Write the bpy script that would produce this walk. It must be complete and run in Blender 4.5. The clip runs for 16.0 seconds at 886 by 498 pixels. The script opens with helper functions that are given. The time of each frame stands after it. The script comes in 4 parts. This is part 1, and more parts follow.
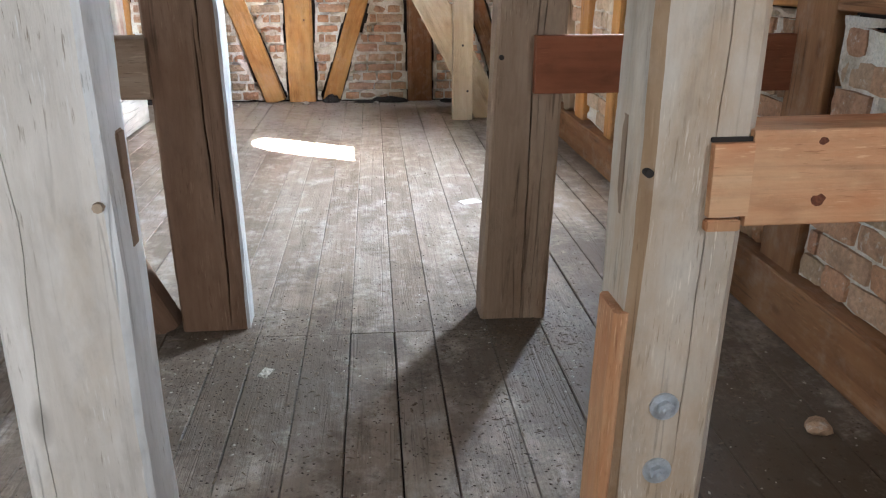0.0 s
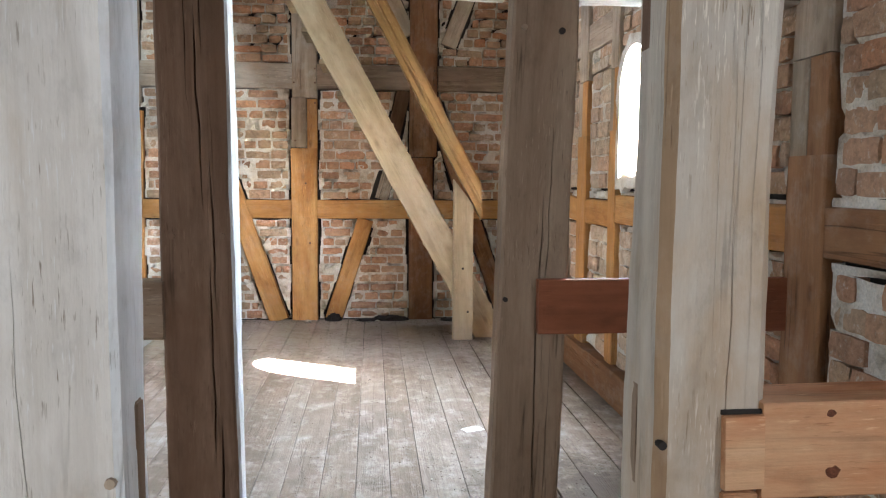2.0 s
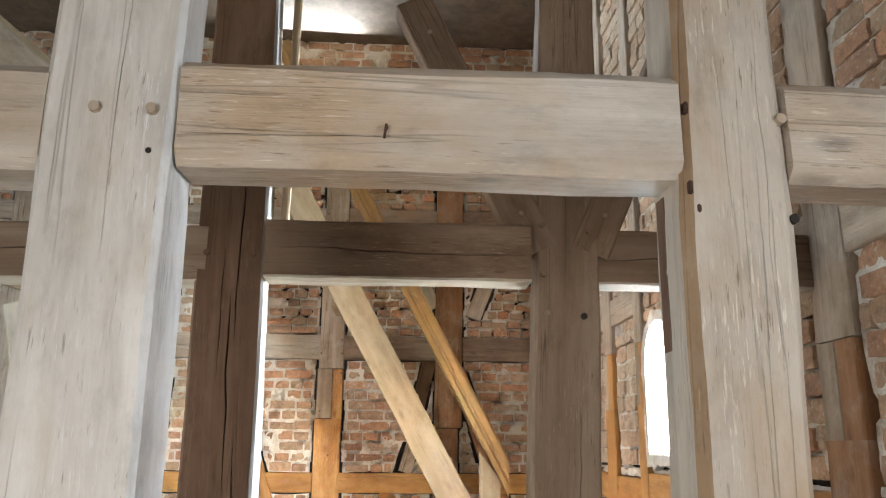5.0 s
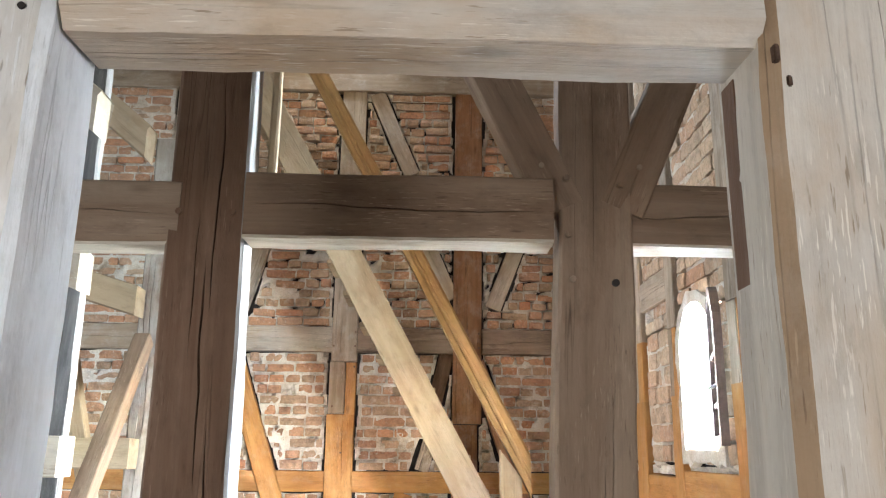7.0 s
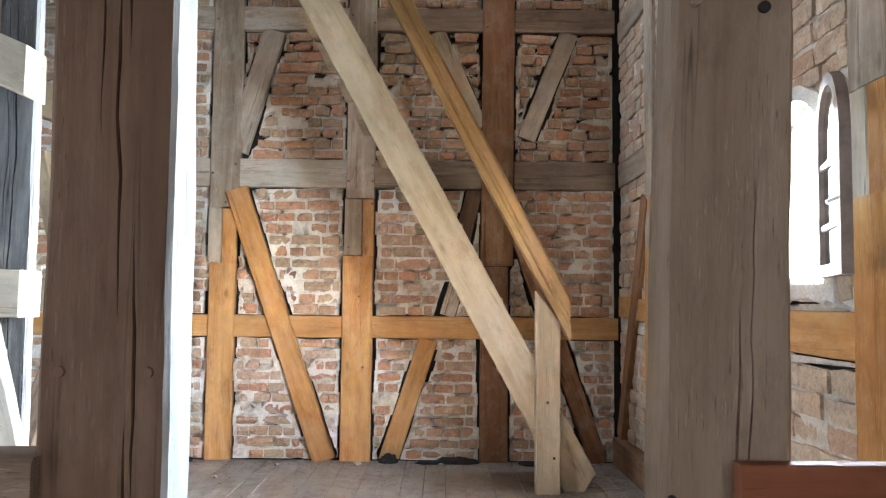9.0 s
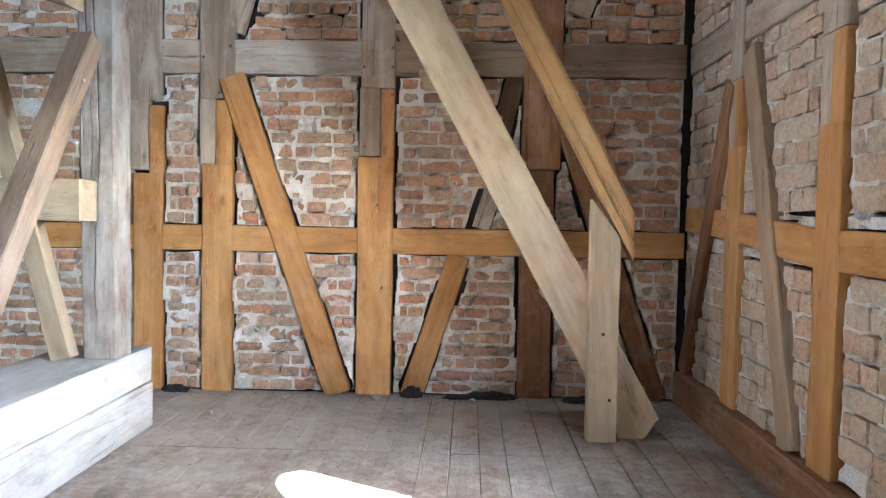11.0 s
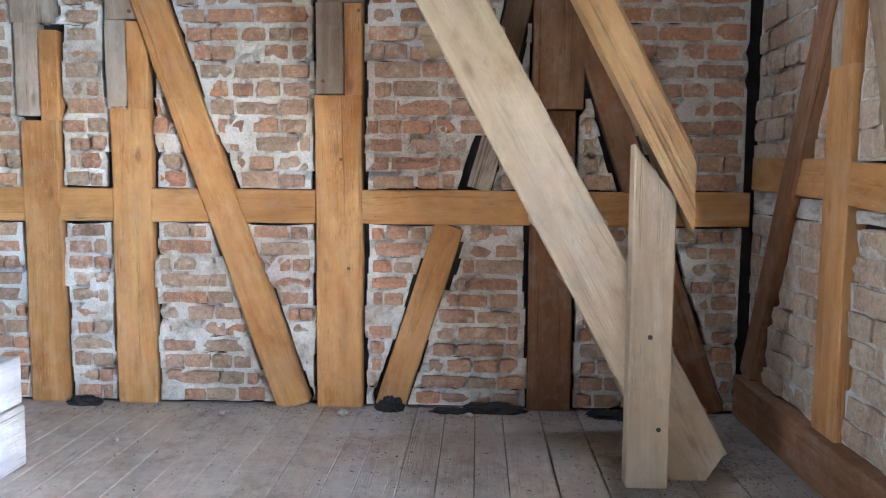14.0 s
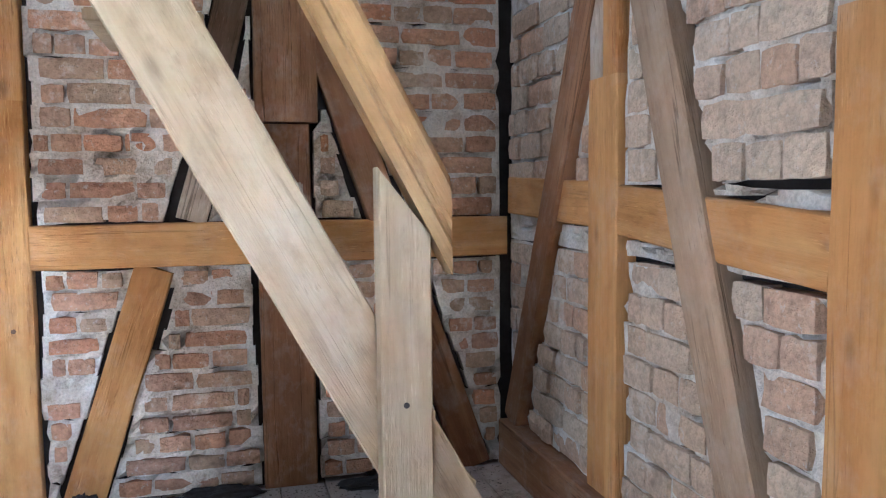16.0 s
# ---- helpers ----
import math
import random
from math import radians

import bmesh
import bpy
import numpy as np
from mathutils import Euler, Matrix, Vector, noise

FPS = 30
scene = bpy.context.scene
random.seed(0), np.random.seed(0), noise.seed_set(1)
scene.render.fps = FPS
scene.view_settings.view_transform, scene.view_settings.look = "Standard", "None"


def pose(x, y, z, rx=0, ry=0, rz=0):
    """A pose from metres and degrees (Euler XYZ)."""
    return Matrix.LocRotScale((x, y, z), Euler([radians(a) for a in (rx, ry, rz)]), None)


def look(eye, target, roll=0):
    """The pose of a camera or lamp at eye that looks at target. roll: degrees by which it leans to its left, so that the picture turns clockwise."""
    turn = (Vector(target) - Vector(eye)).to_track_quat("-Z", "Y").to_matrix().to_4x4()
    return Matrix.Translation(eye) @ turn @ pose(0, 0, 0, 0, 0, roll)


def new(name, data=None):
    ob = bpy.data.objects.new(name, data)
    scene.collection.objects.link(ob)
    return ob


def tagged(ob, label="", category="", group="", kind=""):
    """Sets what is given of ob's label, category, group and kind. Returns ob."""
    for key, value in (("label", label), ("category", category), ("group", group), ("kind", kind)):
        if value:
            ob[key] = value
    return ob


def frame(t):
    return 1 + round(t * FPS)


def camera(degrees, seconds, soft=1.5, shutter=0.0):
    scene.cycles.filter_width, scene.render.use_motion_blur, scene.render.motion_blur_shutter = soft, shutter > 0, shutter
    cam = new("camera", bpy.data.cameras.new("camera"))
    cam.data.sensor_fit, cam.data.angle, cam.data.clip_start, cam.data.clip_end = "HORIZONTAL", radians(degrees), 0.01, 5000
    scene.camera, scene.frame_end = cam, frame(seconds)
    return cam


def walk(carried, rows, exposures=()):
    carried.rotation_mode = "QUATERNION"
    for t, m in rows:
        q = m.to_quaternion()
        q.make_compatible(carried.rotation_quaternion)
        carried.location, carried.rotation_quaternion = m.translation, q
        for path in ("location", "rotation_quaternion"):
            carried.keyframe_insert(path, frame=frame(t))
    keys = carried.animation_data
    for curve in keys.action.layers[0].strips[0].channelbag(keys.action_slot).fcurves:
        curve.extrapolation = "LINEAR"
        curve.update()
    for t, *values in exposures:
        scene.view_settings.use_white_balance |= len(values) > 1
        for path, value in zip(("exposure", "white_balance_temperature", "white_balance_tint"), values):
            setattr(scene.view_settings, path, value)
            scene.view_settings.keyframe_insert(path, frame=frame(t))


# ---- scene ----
cam = camera(59.5, 16.0, soft=1.2)
PATH = [
    (0, (-0.271, 1.547, 1.256), (-0.105, 3.417, 0.567), 0.2),
    (0.5, (-0.279, 1.564, 1.284), (-0.106, 3.46, 0.671), 0.2),
    (1, (-0.283, 1.564, 1.32), (-0.106, 3.496, 0.833), 0.3),
    (1.5, (-0.289, 1.551, 1.354), (-0.109, 3.516, 1.023), 0.3),
    (2, (-0.303, 1.541, 1.376), (-0.122, 3.525, 1.203), 0.4),
    (2.5, (-0.311, 1.53, 1.405), (-0.143, 3.523, 1.375), 0.3),
    (3, (-0.305, 1.525, 1.422), (-0.146, 3.516, 1.529), 0.4),
    (3.5, (-0.309, 1.521, 1.436), (-0.156, 3.502, 1.669), 0.4),
    (4, (-0.319, 1.515, 1.451), (-0.178, 3.48, 1.795), 0.3),
    (4.2, (-0.318, 1.514, 1.45), (-0.185, 3.471, 1.84), 0.3),
    (6.3, (-0.264, 1.732, 1.432), (-0.185, 3.66, 1.957), 0.7),
    (6.5, (-0.253, 1.794, 1.426), (-0.182, 3.723, 1.95), 0.6),
    (7, (-0.237, 1.944, 1.406), (-0.185, 3.881, 1.903), 0.7),
    (7.5, (-0.234, 2.126, 1.374), (-0.206, 4.082, 1.79), 0.8),
    (8, (-0.254, 2.36, 1.352), (-0.238, 4.333, 1.678), 0.7),
    (8.5, (-0.269, 2.558, 1.342), (-0.261, 4.545, 1.566), 0.6),
    (9, (-0.266, 2.807, 1.325), (-0.263, 4.803, 1.457), 0.6),
    (9.5, (-0.255, 3.073, 1.318), (-0.266, 5.072, 1.388), 0.5),
    (10, (-0.269, 3.312, 1.305), (-0.316, 5.311, 1.323), 0.7),
    (10.2, (-0.288, 3.388, 1.314), (-0.335, 5.387, 1.306), 1.0),
    (12.3, (-0.316, 4.622, 1.253), (-0.404, 6.614, 1.108), 0.5),
    (12.5, (-0.347, 4.685, 1.246), (-0.427, 6.679, 1.105), 0.5),
    (13, (-0.36, 4.835, 1.23), (-0.441, 6.828, 1.085), 0.5),
    (13.5, (-0.315, 5.027, 1.234), (-0.396, 7.017, 1.061), 0.3),
    (14, (-0.214, 5.235, 1.257), (-0.304, 7.225, 1.072), 0.4),
    (14.5, (-0.183, 5.442, 1.278), (-0.274, 7.431, 1.087), 0.5),
    (15, (-0.19, 5.646, 1.297), (-0.209, 7.638, 1.122), 0.5),
    (15.5, (-0.167, 5.806, 1.316), (0.084, 7.783, 1.149), -0.2),
    (16, (-0.045, 5.956, 1.33), (0.482, 7.879, 1.17), -0.6),
]
walk(cam, [(t, look(eye, target, roll)) for t, eye, target, roll in PATH], exposures=[(0.0, 7.57, 6050, 10), (1.5, 7.42, 6000, 10), (2.5, 7.48, 6300, 10), (4.0, 7.68, 6650, 10), (7.0, 7.98, 6200, 10), (8.5, 7.8, 5950, 10), (10.0, 7.48, 5700, 10), (12.5, 7.48, 5350, 10), (14.5, 7.58, 5080, 10), (16.0, 7.86, 4980, 10)])

# ---- light and exposure ----
SUN_DIR = Vector((-2.15, 1.25, -1.86)).normalized()
world = bpy.data.worlds.new("sky")
scene.world = world
world.use_nodes = True
wn = world.node_tree
sky = wn.nodes.new("ShaderNodeTexSky")
sky.sky_type, sky.sun_disc = "NISHITA", False
sky.sun_elevation, sky.sun_rotation = radians(36.8), radians(120.2)
wn.nodes["Background"].inputs["Strength"].default_value = 0.12
wn.links.new(sky.outputs[0], wn.nodes["Background"].inputs["Color"])
sun_data = bpy.data.lights.new("sun", "SUN")
sun_data.energy, sun_data.angle, sun_data.color = 4.2, radians(0.5), (1.0, 0.95, 0.87)
sun = new("sun", sun_data)
sun.matrix_world = look((0, 0, 0), SUN_DIR)


def daylight_lamp(at, to, wide, high, watts, colour):
    """An area lamp for daylight, at the arched window or at an assumed opening."""
    lamp = bpy.data.lights.new("area_daylight", "AREA")
    lamp.shape, lamp.size, lamp.size_y, lamp.energy, lamp.color = "RECTANGLE", wide, high, watts, colour
    ob = new("area_daylight", lamp)
    ob.matrix_world = look(at, to)
    return ob


SKYLIGHT, WARM_FILL = (0.80, 0.91, 1.0), (1.0, 0.95, 0.88)
daylight_lamp((1.43, 6.17, 1.80), (0.0, 5.3, 1.55), 0.48, 0.78, 2.3, SKYLIGHT)
# added fill for the front posts; no window is seen there
daylight_lamp((-1.5, 0.28, 0.95), (-1.1, 2.0, 0.85), 0.9, 1.2, 0.21, WARM_FILL)
# side light, assumed from the right-hand post's shadow on the floor
daylight_lamp((1.24, 1.35, 1.55), (-0.4, 2.5, 1.2), 0.5, 0.9, 0.15, (0.92, 0.96, 1.0))
# added fill for the left frame; no window is seen there
daylight_lamp((-5.15, 4.3, 1.15), (-2.3, 6.5, 1.2), 0.8, 0.9, 0.7, SKYLIGHT)
# added fill high on the brick wall; no opening is modelled
daylight_lamp((-1.35, 9.4, 5.72), (-1.2, 7.0, 5.0), 1.1, 0.3, 0.65, SKYLIGHT)


# ---- materials ----
class Nodes:
    """A short way to write node trees."""

    def __init__(self, name, mat=None):
        self.mat = mat or bpy.data.materials.new(name)
        self.mat.use_nodes = True
        self.tree = self.mat.node_tree
        self.bsdf = self.tree.nodes["Principled BSDF"]

    def add(self, kind, **values):
        node = self.tree.nodes.new(kind)
        for key, value in values.items():
            if key in node.inputs:
                node.inputs[key].default_value = value
        return node

    def link(self, a, b):
        self.tree.links.new(a, b)

    def coords(self, scale, random_shift=True):
        tc = self.add("ShaderNodeTexCoord")
        mp = self.add("ShaderNodeMapping")
        mp.inputs["Scale"].default_value = scale
        self.link(tc.outputs["Object"], mp.inputs["Vector"])
        if random_shift:
            info = self.add("ShaderNodeObjectInfo")
            mul = self.add("ShaderNodeMath")
            mul.operation = "MULTIPLY"
            mul.inputs[1].default_value = 37.0
            self.link(info.outputs["Random"], mul.inputs[0])
            self.link(mul.outputs[0], mp.inputs["Location"])
        return mp.outputs[0]

    def noise(self, vec, scale, detail=4.0, rough=0.6, distort=0.0):
        n = self.add("ShaderNodeTexNoise", Scale=scale, Detail=detail, Roughness=rough, Distortion=distort)
        self.link(vec, n.inputs["Vector"])
        return n.outputs[0]

    def ramp(self, fac, stops):
        r = self.add("ShaderNodeValToRGB")
        el = r.color_ramp.elements
        while len(el) < len(stops):
            el.new(0.5)
        for e, (p, c) in zip(el, stops):
            e.position, e.color = p, (*c, 1) if len(c) == 3 else c
        self.link(fac, r.inputs[0])
        return r.outputs[0]

    def mix(self, fac, a, b, mode="MIX"):
        m = self.add("ShaderNodeMix")
        m.data_type, m.blend_type = "RGBA", mode
        for sock, v in ((m.inputs[0], fac), (m.inputs[6], a), (m.inputs[7], b)):
            if isinstance(v, (int, float)):
                sock.default_value = v
            elif isinstance(v, tuple):
                sock.default_value = (*v, 1)
            else:
                self.link(v, sock)
        return m.outputs[2]

    def bump(self, height, strength, distance=0.01, below=None):
        b = self.add("ShaderNodeBump", Strength=strength, Distance=distance)
        self.link(height, b.inputs["Height"])
        if below is not None:
            self.link(below, b.inputs["Normal"])
        return b.outputs[0]

    def done(self, colour, rough, normal=None):
        self.link(colour, self.bsdf.inputs["Base Color"])
        if isinstance(rough, float):
            self.bsdf.inputs["Roughness"].default_value = rough
        else:
            self.link(rough, self.bsdf.inputs["Roughness"])
        if normal is not None:
            self.link(normal, self.bsdf.inputs["Normal"])
        self.bsdf.inputs["Specular IOR Level"].default_value = 0.25
        return self.mat


def g(v):
    return (v, v, v)


def wood(name, dark, mid, light, stain, knots=0.5, grain=1.0, dusty=0.0, rough=0.75, stain_at=0.62, checks=0.6, slivers=0.6):
    """Timber whose grain runs along the object's own z axis."""
    n = Nodes(name)
    fine = n.noise(n.coords((60, 60, 1.6)), 1.0, 6, 0.65)
    broad = n.noise(n.coords((7, 7, 0.7)), 1.0, 5, 0.6, 1.2)
    blot = n.noise(n.coords((3.5, 3.5, 1.6)), 1.0, 6, 0.65)
    spots = n.noise(n.coords((16, 16, 7)), 1.0, 6, 0.7)
    base = n.ramp(broad, ((0.25, dark), (0.5, mid), (0.75, light)))
    streak = n.ramp(fine, ((0.28, g(0.62)), (0.5, g(1.0)), (0.78, g(1.12))))
    col = n.mix(0.7 * grain, base, streak, "MULTIPLY")
    mask = n.ramp(blot, ((stain_at - 0.08, g(0.0)), (stain_at + 0.12, g(0.8))))
    col = n.mix(mask, col, stain)
    col = n.mix(0.8, col, n.ramp(spots, ((0.25, g(0.72)), (0.45, g(1.0)), (0.8, g(1.1)))), "MULTIPLY")
    wide = n.noise(n.coords((1.8, 1.8, 0.9)), 1.0, 4, 0.6)
    col = n.mix(0.8, col, n.ramp(wide, ((0.30, g(0.80)), (0.5, g(1.0)), (0.72, g(1.12)))), "MULTIPLY")
    tone = n.add("ShaderNodeObjectInfo").outputs["Random"]
    col = n.mix(0.8, col, n.ramp(tone, ((0.0, (0.80, 0.76, 0.72)), (0.5, g(1.0)), (1.0, (1.10, 1.12, 1.15)))), "MULTIPLY")
    # knots, few and oval
    vo = n.add("ShaderNodeTexVoronoi", Scale=1.0, Randomness=1.0)
    n.link(n.coords((6, 6, 2.4)), vo.inputs["Vector"])
    knot = n.ramp(vo.outputs["Distance"], ((0.05, g(knots)), (0.10, g(knots * 0.4)), (0.14, g(0.0))))
    col = n.mix(knot, col, tuple(c * 0.4 for c in dark))
    # hairline drying checks along the grain
    line = n.noise(n.coords((11, 11, 0.32)), 1.0, 3, 0.55)
    hair = n.ramp(line, ((0.488, g(0.0)), (0.499, g(checks)), (0.501, g(checks)), (0.512, g(0.0))))
    where = n.ramp(n.noise(n.coords((5, 5, 1.3)), 1.0, 2, 0.5), ((0.48, g(0.0)), (0.58, g(1.0))))
    hair = n.mix(1.0, hair, where, "MULTIPLY")
    col = n.mix(hair, col, tuple(c * 0.25 for c in dark))
    if dusty:
        dust = n.ramp(n.noise(n.coords((9, 9, 7)), 1.0, 6, 0.7), ((0.5, g(0.0)), (0.68, g(dusty))))
        col = n.mix(dust, col, (0.62, 0.58, 0.52))
    pits = n.noise(n.coords((150, 150, 3.0)), 1.0, 3, 0.6)
    hewn = n.noise(n.coords((12, 12, 5)), 1.0, 4, 0.6, 0.8)
    col = n.mix(0.5, col, n.ramp(hewn, ((0.30, g(0.78)), (0.46, g(1.0)), (0.75, g(1.08)))), "MULTIPLY")
    # torn slivers left by the axe, pale and dark
    torn = n.noise(n.coords((170, 170, 13)), 1.0, 3, 0.6)
    patch = n.ramp(n.noise(n.coords((4.5, 4.5, 2.6)), 1.0, 4, 0.6), ((0.47, g(0.0)), (0.60, g(slivers))))
    col = n.mix(n.mix(1.0, n.ramp(torn, ((0.62, g(0.0)), (0.68, g(1.0)))), patch, "MULTIPLY"), col, tuple(c * 0.5 for c in stain))
    col = n.mix(n.mix(1.0, n.ramp(torn, ((0.34, g(1.0)), (0.39, g(0.0)))), patch, "MULTIPLY"), col, tuple(min(0.8, c * 1.25) for c in light))
    nrm = n.bump(n.mix(1.0, torn, patch, "MULTIPLY"), 0.6, 0.006, n.bump(hewn, 0.35, 0.010))
    nrm = n.bump(fine, 0.45, 0.006, n.bump(pits, 0.25, 0.003, n.bump(spots, 0.35, 0.012, nrm)))
    inv = n.ramp(hair, ((0.0, g(1.0)), (0.6, g(0.0))))
    nrm = n.bump(inv, 0.6, 0.006, nrm)
    return n.done(col, rough, nrm)


M_GREY = wood("weathered_grey_timber", (0.37, 0.32, 0.265), (0.52, 0.465, 0.395), (0.63, 0.58, 0.505), (0.45, 0.32, 0.20), 0.5, 0.28, 0.3, checks=0.3, stain_at=0.54, slivers=0.8)
# the next four put the light on posts, sides and beams into the colour
M_LIT_GREY = wood("lit_grey_timber", (0.50, 0.46, 0.41), (0.64, 0.61, 0.57), (0.74, 0.72, 0.69), (0.50, 0.42, 0.32), 0.5, 0.25, 0.3, checks=0.35, stain_at=0.60, slivers=0.9)
M_LIT_BLUISH = wood("lit_bluish_side", (0.62, 0.62, 0.61), (0.74, 0.75, 0.75), (0.82, 0.83, 0.84), (0.50, 0.47, 0.43), 0.2, 0.25, 0.3, checks=0.3, stain_at=0.66)
M_CREAM = wood("lit_cream_timber", (0.46, 0.40, 0.31), (0.57, 0.51, 0.41), (0.66, 0.61, 0.51), (0.40, 0.30, 0.20), 0.4, 0.3, 0.2, checks=0.3)
M_LIT_SIDE = wood("lit_side_timber", (0.25, 0.235, 0.215), (0.36, 0.345, 0.325), (0.47, 0.46, 0.44), (0.22, 0.17, 0.12), 0.3, 0.4, 0.2, checks=0.4, stain_at=0.66)
M_TAN = wood("dry_tan_timber", (0.27, 0.175, 0.105), (0.36, 0.245, 0.15), (0.43, 0.31, 0.20), (0.24, 0.14, 0.08), 0.5, 0.5, 0.15)
M_SILL = wood("dull_grey_timber", (0.40, 0.375, 0.34), (0.50, 0.48, 0.45), (0.60, 0.58, 0.55), (0.34, 0.26, 0.19), 0.5, 0.35, 0.2, checks=0.4)
M_STAINED = wood("rust_stained_timber", (0.24, 0.21, 0.175), (0.31, 0.275, 0.235), (0.38, 0.345, 0.30), (0.13, 0.045, 0.025), 0.5, 0.35, 0.2, checks=0.4, stain_at=0.57)
M_RUSSET = wood("old_russet_timber", (0.21, 0.092, 0.04), (0.285, 0.14, 0.064), (0.36, 0.19, 0.095), (0.22, 0.105, 0.05), 0.5, 0.45, 0.15)
M_BROWN = wood("old_brown_timber", (0.13, 0.072, 0.044), (0.185, 0.11, 0.07), (0.25, 0.16, 0.108), (0.14, 0.072, 0.04), 0.5, 0.45, checks=0.35)
M_TAUPE = wood("old_taupe_timber", (0.215, 0.142, 0.092), (0.29, 0.205, 0.142), (0.37, 0.282, 0.206), (0.165, 0.095, 0.056), 0.5, 0.5)
M_WALLGREY = wood("old_wall_timber", (0.29, 0.22, 0.155), (0.43, 0.345, 0.26), (0.57, 0.48, 0.385), (0.26, 0.175, 0.115), 0.5, 0.45, 0.3)
M_ORANGE = wood("new_orange_timber", (0.42, 0.19, 0.055), (0.53, 0.268, 0.088), (0.60, 0.35, 0.14), (0.38, 0.155, 0.045), 0.6, 0.4, 0.12, checks=0.3, stain_at=0.58)
M_RAW = wood("raw_sawn_timber", (0.46, 0.235, 0.115), (0.57, 0.33, 0.18), (0.64, 0.42, 0.25), (0.48, 0.18, 0.075), 0.7, 0.5, checks=0.3, stain_at=0.56)
M_RED = wood("red_brown_board", (0.20, 0.065, 0.03), (0.26, 0.092, 0.045), (0.31, 0.12, 0.06), (0.22, 0.08, 0.04), 0.2, 0.4, checks=0.1)
M_PALE = wood("pale_new_timber", (0.36, 0.268, 0.168), (0.425, 0.33, 0.218), (0.48, 0.385, 0.27), (0.33, 0.225, 0.128), 0.45, 0.18, checks=0.25, slivers=0.45)
M_RAIL = wood("varnished_handrail", (0.34, 0.185, 0.07), (0.44, 0.265, 0.11), (0.51, 0.33, 0.155), (0.46, 0.25, 0.10), 0.3, 0.5, 0.0, 0.5, checks=0.2)
M_BLACK = wood("dark_grey_timber", (0.06, 0.06, 0.062), (0.12, 0.118, 0.118), (0.24, 0.235, 0.23), (0.05, 0.048, 0.046), 0.5, 1.0, checks=0.9)
M_PLANK = wood("worn_floor_plank", (0.19, 0.143, 0.108), (0.24, 0.187, 0.145), (0.295, 0.24, 0.193), (0.145, 0.105, 0.078), 0.3, 0.6, 0.35, 0.6, 0.56, 0.3)


def add_dirt_shade(mat, colour, y0, y1):
    """Dark granular dirt over the boards, with the near floor's shade in its colour, thinning out from y0 to y1."""
    n = Nodes("", mat)
    old = n.bsdf.inputs["Base Color"].links[0].from_socket
    pos = n.add("ShaderNodeNewGeometry").outputs["Position"]
    split = n.add("ShaderNodeSeparateXYZ")
    n.link(pos, split.inputs[0])
    rng = n.add("ShaderNodeMapRange")
    for i, v in ((1, y0), (2, y1), (3, 0.09), (4, 0.0)):
        rng.inputs[i].default_value = v
    n.link(split.outputs[1], rng.inputs[0])
    grit = n.mix(0.5, n.noise(pos, 26, 8, 0.85), n.noise(pos, 3.2, 5, 0.7))
    more = n.add("ShaderNodeMath")
    more.operation = "ADD"
    n.link(grit, more.inputs[0])
    n.link(rng.outputs[0], more.inputs[1])
    level = more.outputs[0]
    # thicker where it has been swept against the feet of the posts; the last spot shades the floor
    for foot, reach in (((0.32, 4.02, 0), 0.62), ((-0.72, 3.95, 0), 0.62), ((0.95, 3.3, 0), 0.9), ((0.8, 8.95, 0), 0.7), ((0.8, 5.0, 0), 0.9)):
        far = n.add("ShaderNodeVectorMath")
        far.operation = "DISTANCE"
        far.inputs[1].default_value = foot
        n.link(pos, far.inputs[0])
        fade = n.add("ShaderNodeMapRange")
        for i, v in ((1, 0.08), (2, reach), (3, 0.16), (4, 0.0)):
            fade.inputs[i].default_value = v
        n.link(far.outputs["Value"], fade.inputs[0])
        plus = n.add("ShaderNodeMath")
        plus.operation = "ADD"
        n.link(level, plus.inputs[0])
        n.link(fade.outputs[0], plus.inputs[1])
        level = plus.outputs[0]
    mask = n.ramp(level, ((0.57, g(0.0)), (0.70, g(0.9))))
    n.link(n.mix(mask, old, colour), n.bsdf.inputs["Base Color"])


def add_dust_glare(mat, colour, y0, y1):
    """Pale lime dust with the far floor's glare in its colour, thicker towards the crumbling wall."""
    n = Nodes("", mat)
    old = n.bsdf.inputs["Base Color"].links[0].from_socket
    pos = n.add("ShaderNodeNewGeometry").outputs["Position"]
    split = n.add("ShaderNodeSeparateXYZ")
    n.link(pos, split.inputs[0])
    rng = n.add("ShaderNodeMapRange")
    for i, v in ((1, y0), (2, y1), (3, -0.16), (4, 0.10)):
        rng.inputs[i].default_value = v
    n.link(split.outputs[1], rng.inputs[0])
    film = n.mix(0.5, n.noise(pos, 14, 7, 0.75), n.noise(pos, 2.3, 5, 0.65))
    more = n.add("ShaderNodeMath")
    more.operation = "ADD"
    n.link(film, more.inputs[0])
    n.link(rng.outputs[0], more.inputs[1])
    n.link(n.mix(n.ramp(more.outputs[0], ((0.44, g(0.0)), (0.64, g(0.75)))), old, colour), n.bsdf.inputs["Base Color"])


add_dust_glare(M_PLANK, (0.40, 0.345, 0.30), 6.4, 8.4)
add_dirt_shade(M_PLANK, (0.085, 0.06, 0.04), 4.4, 6.2)


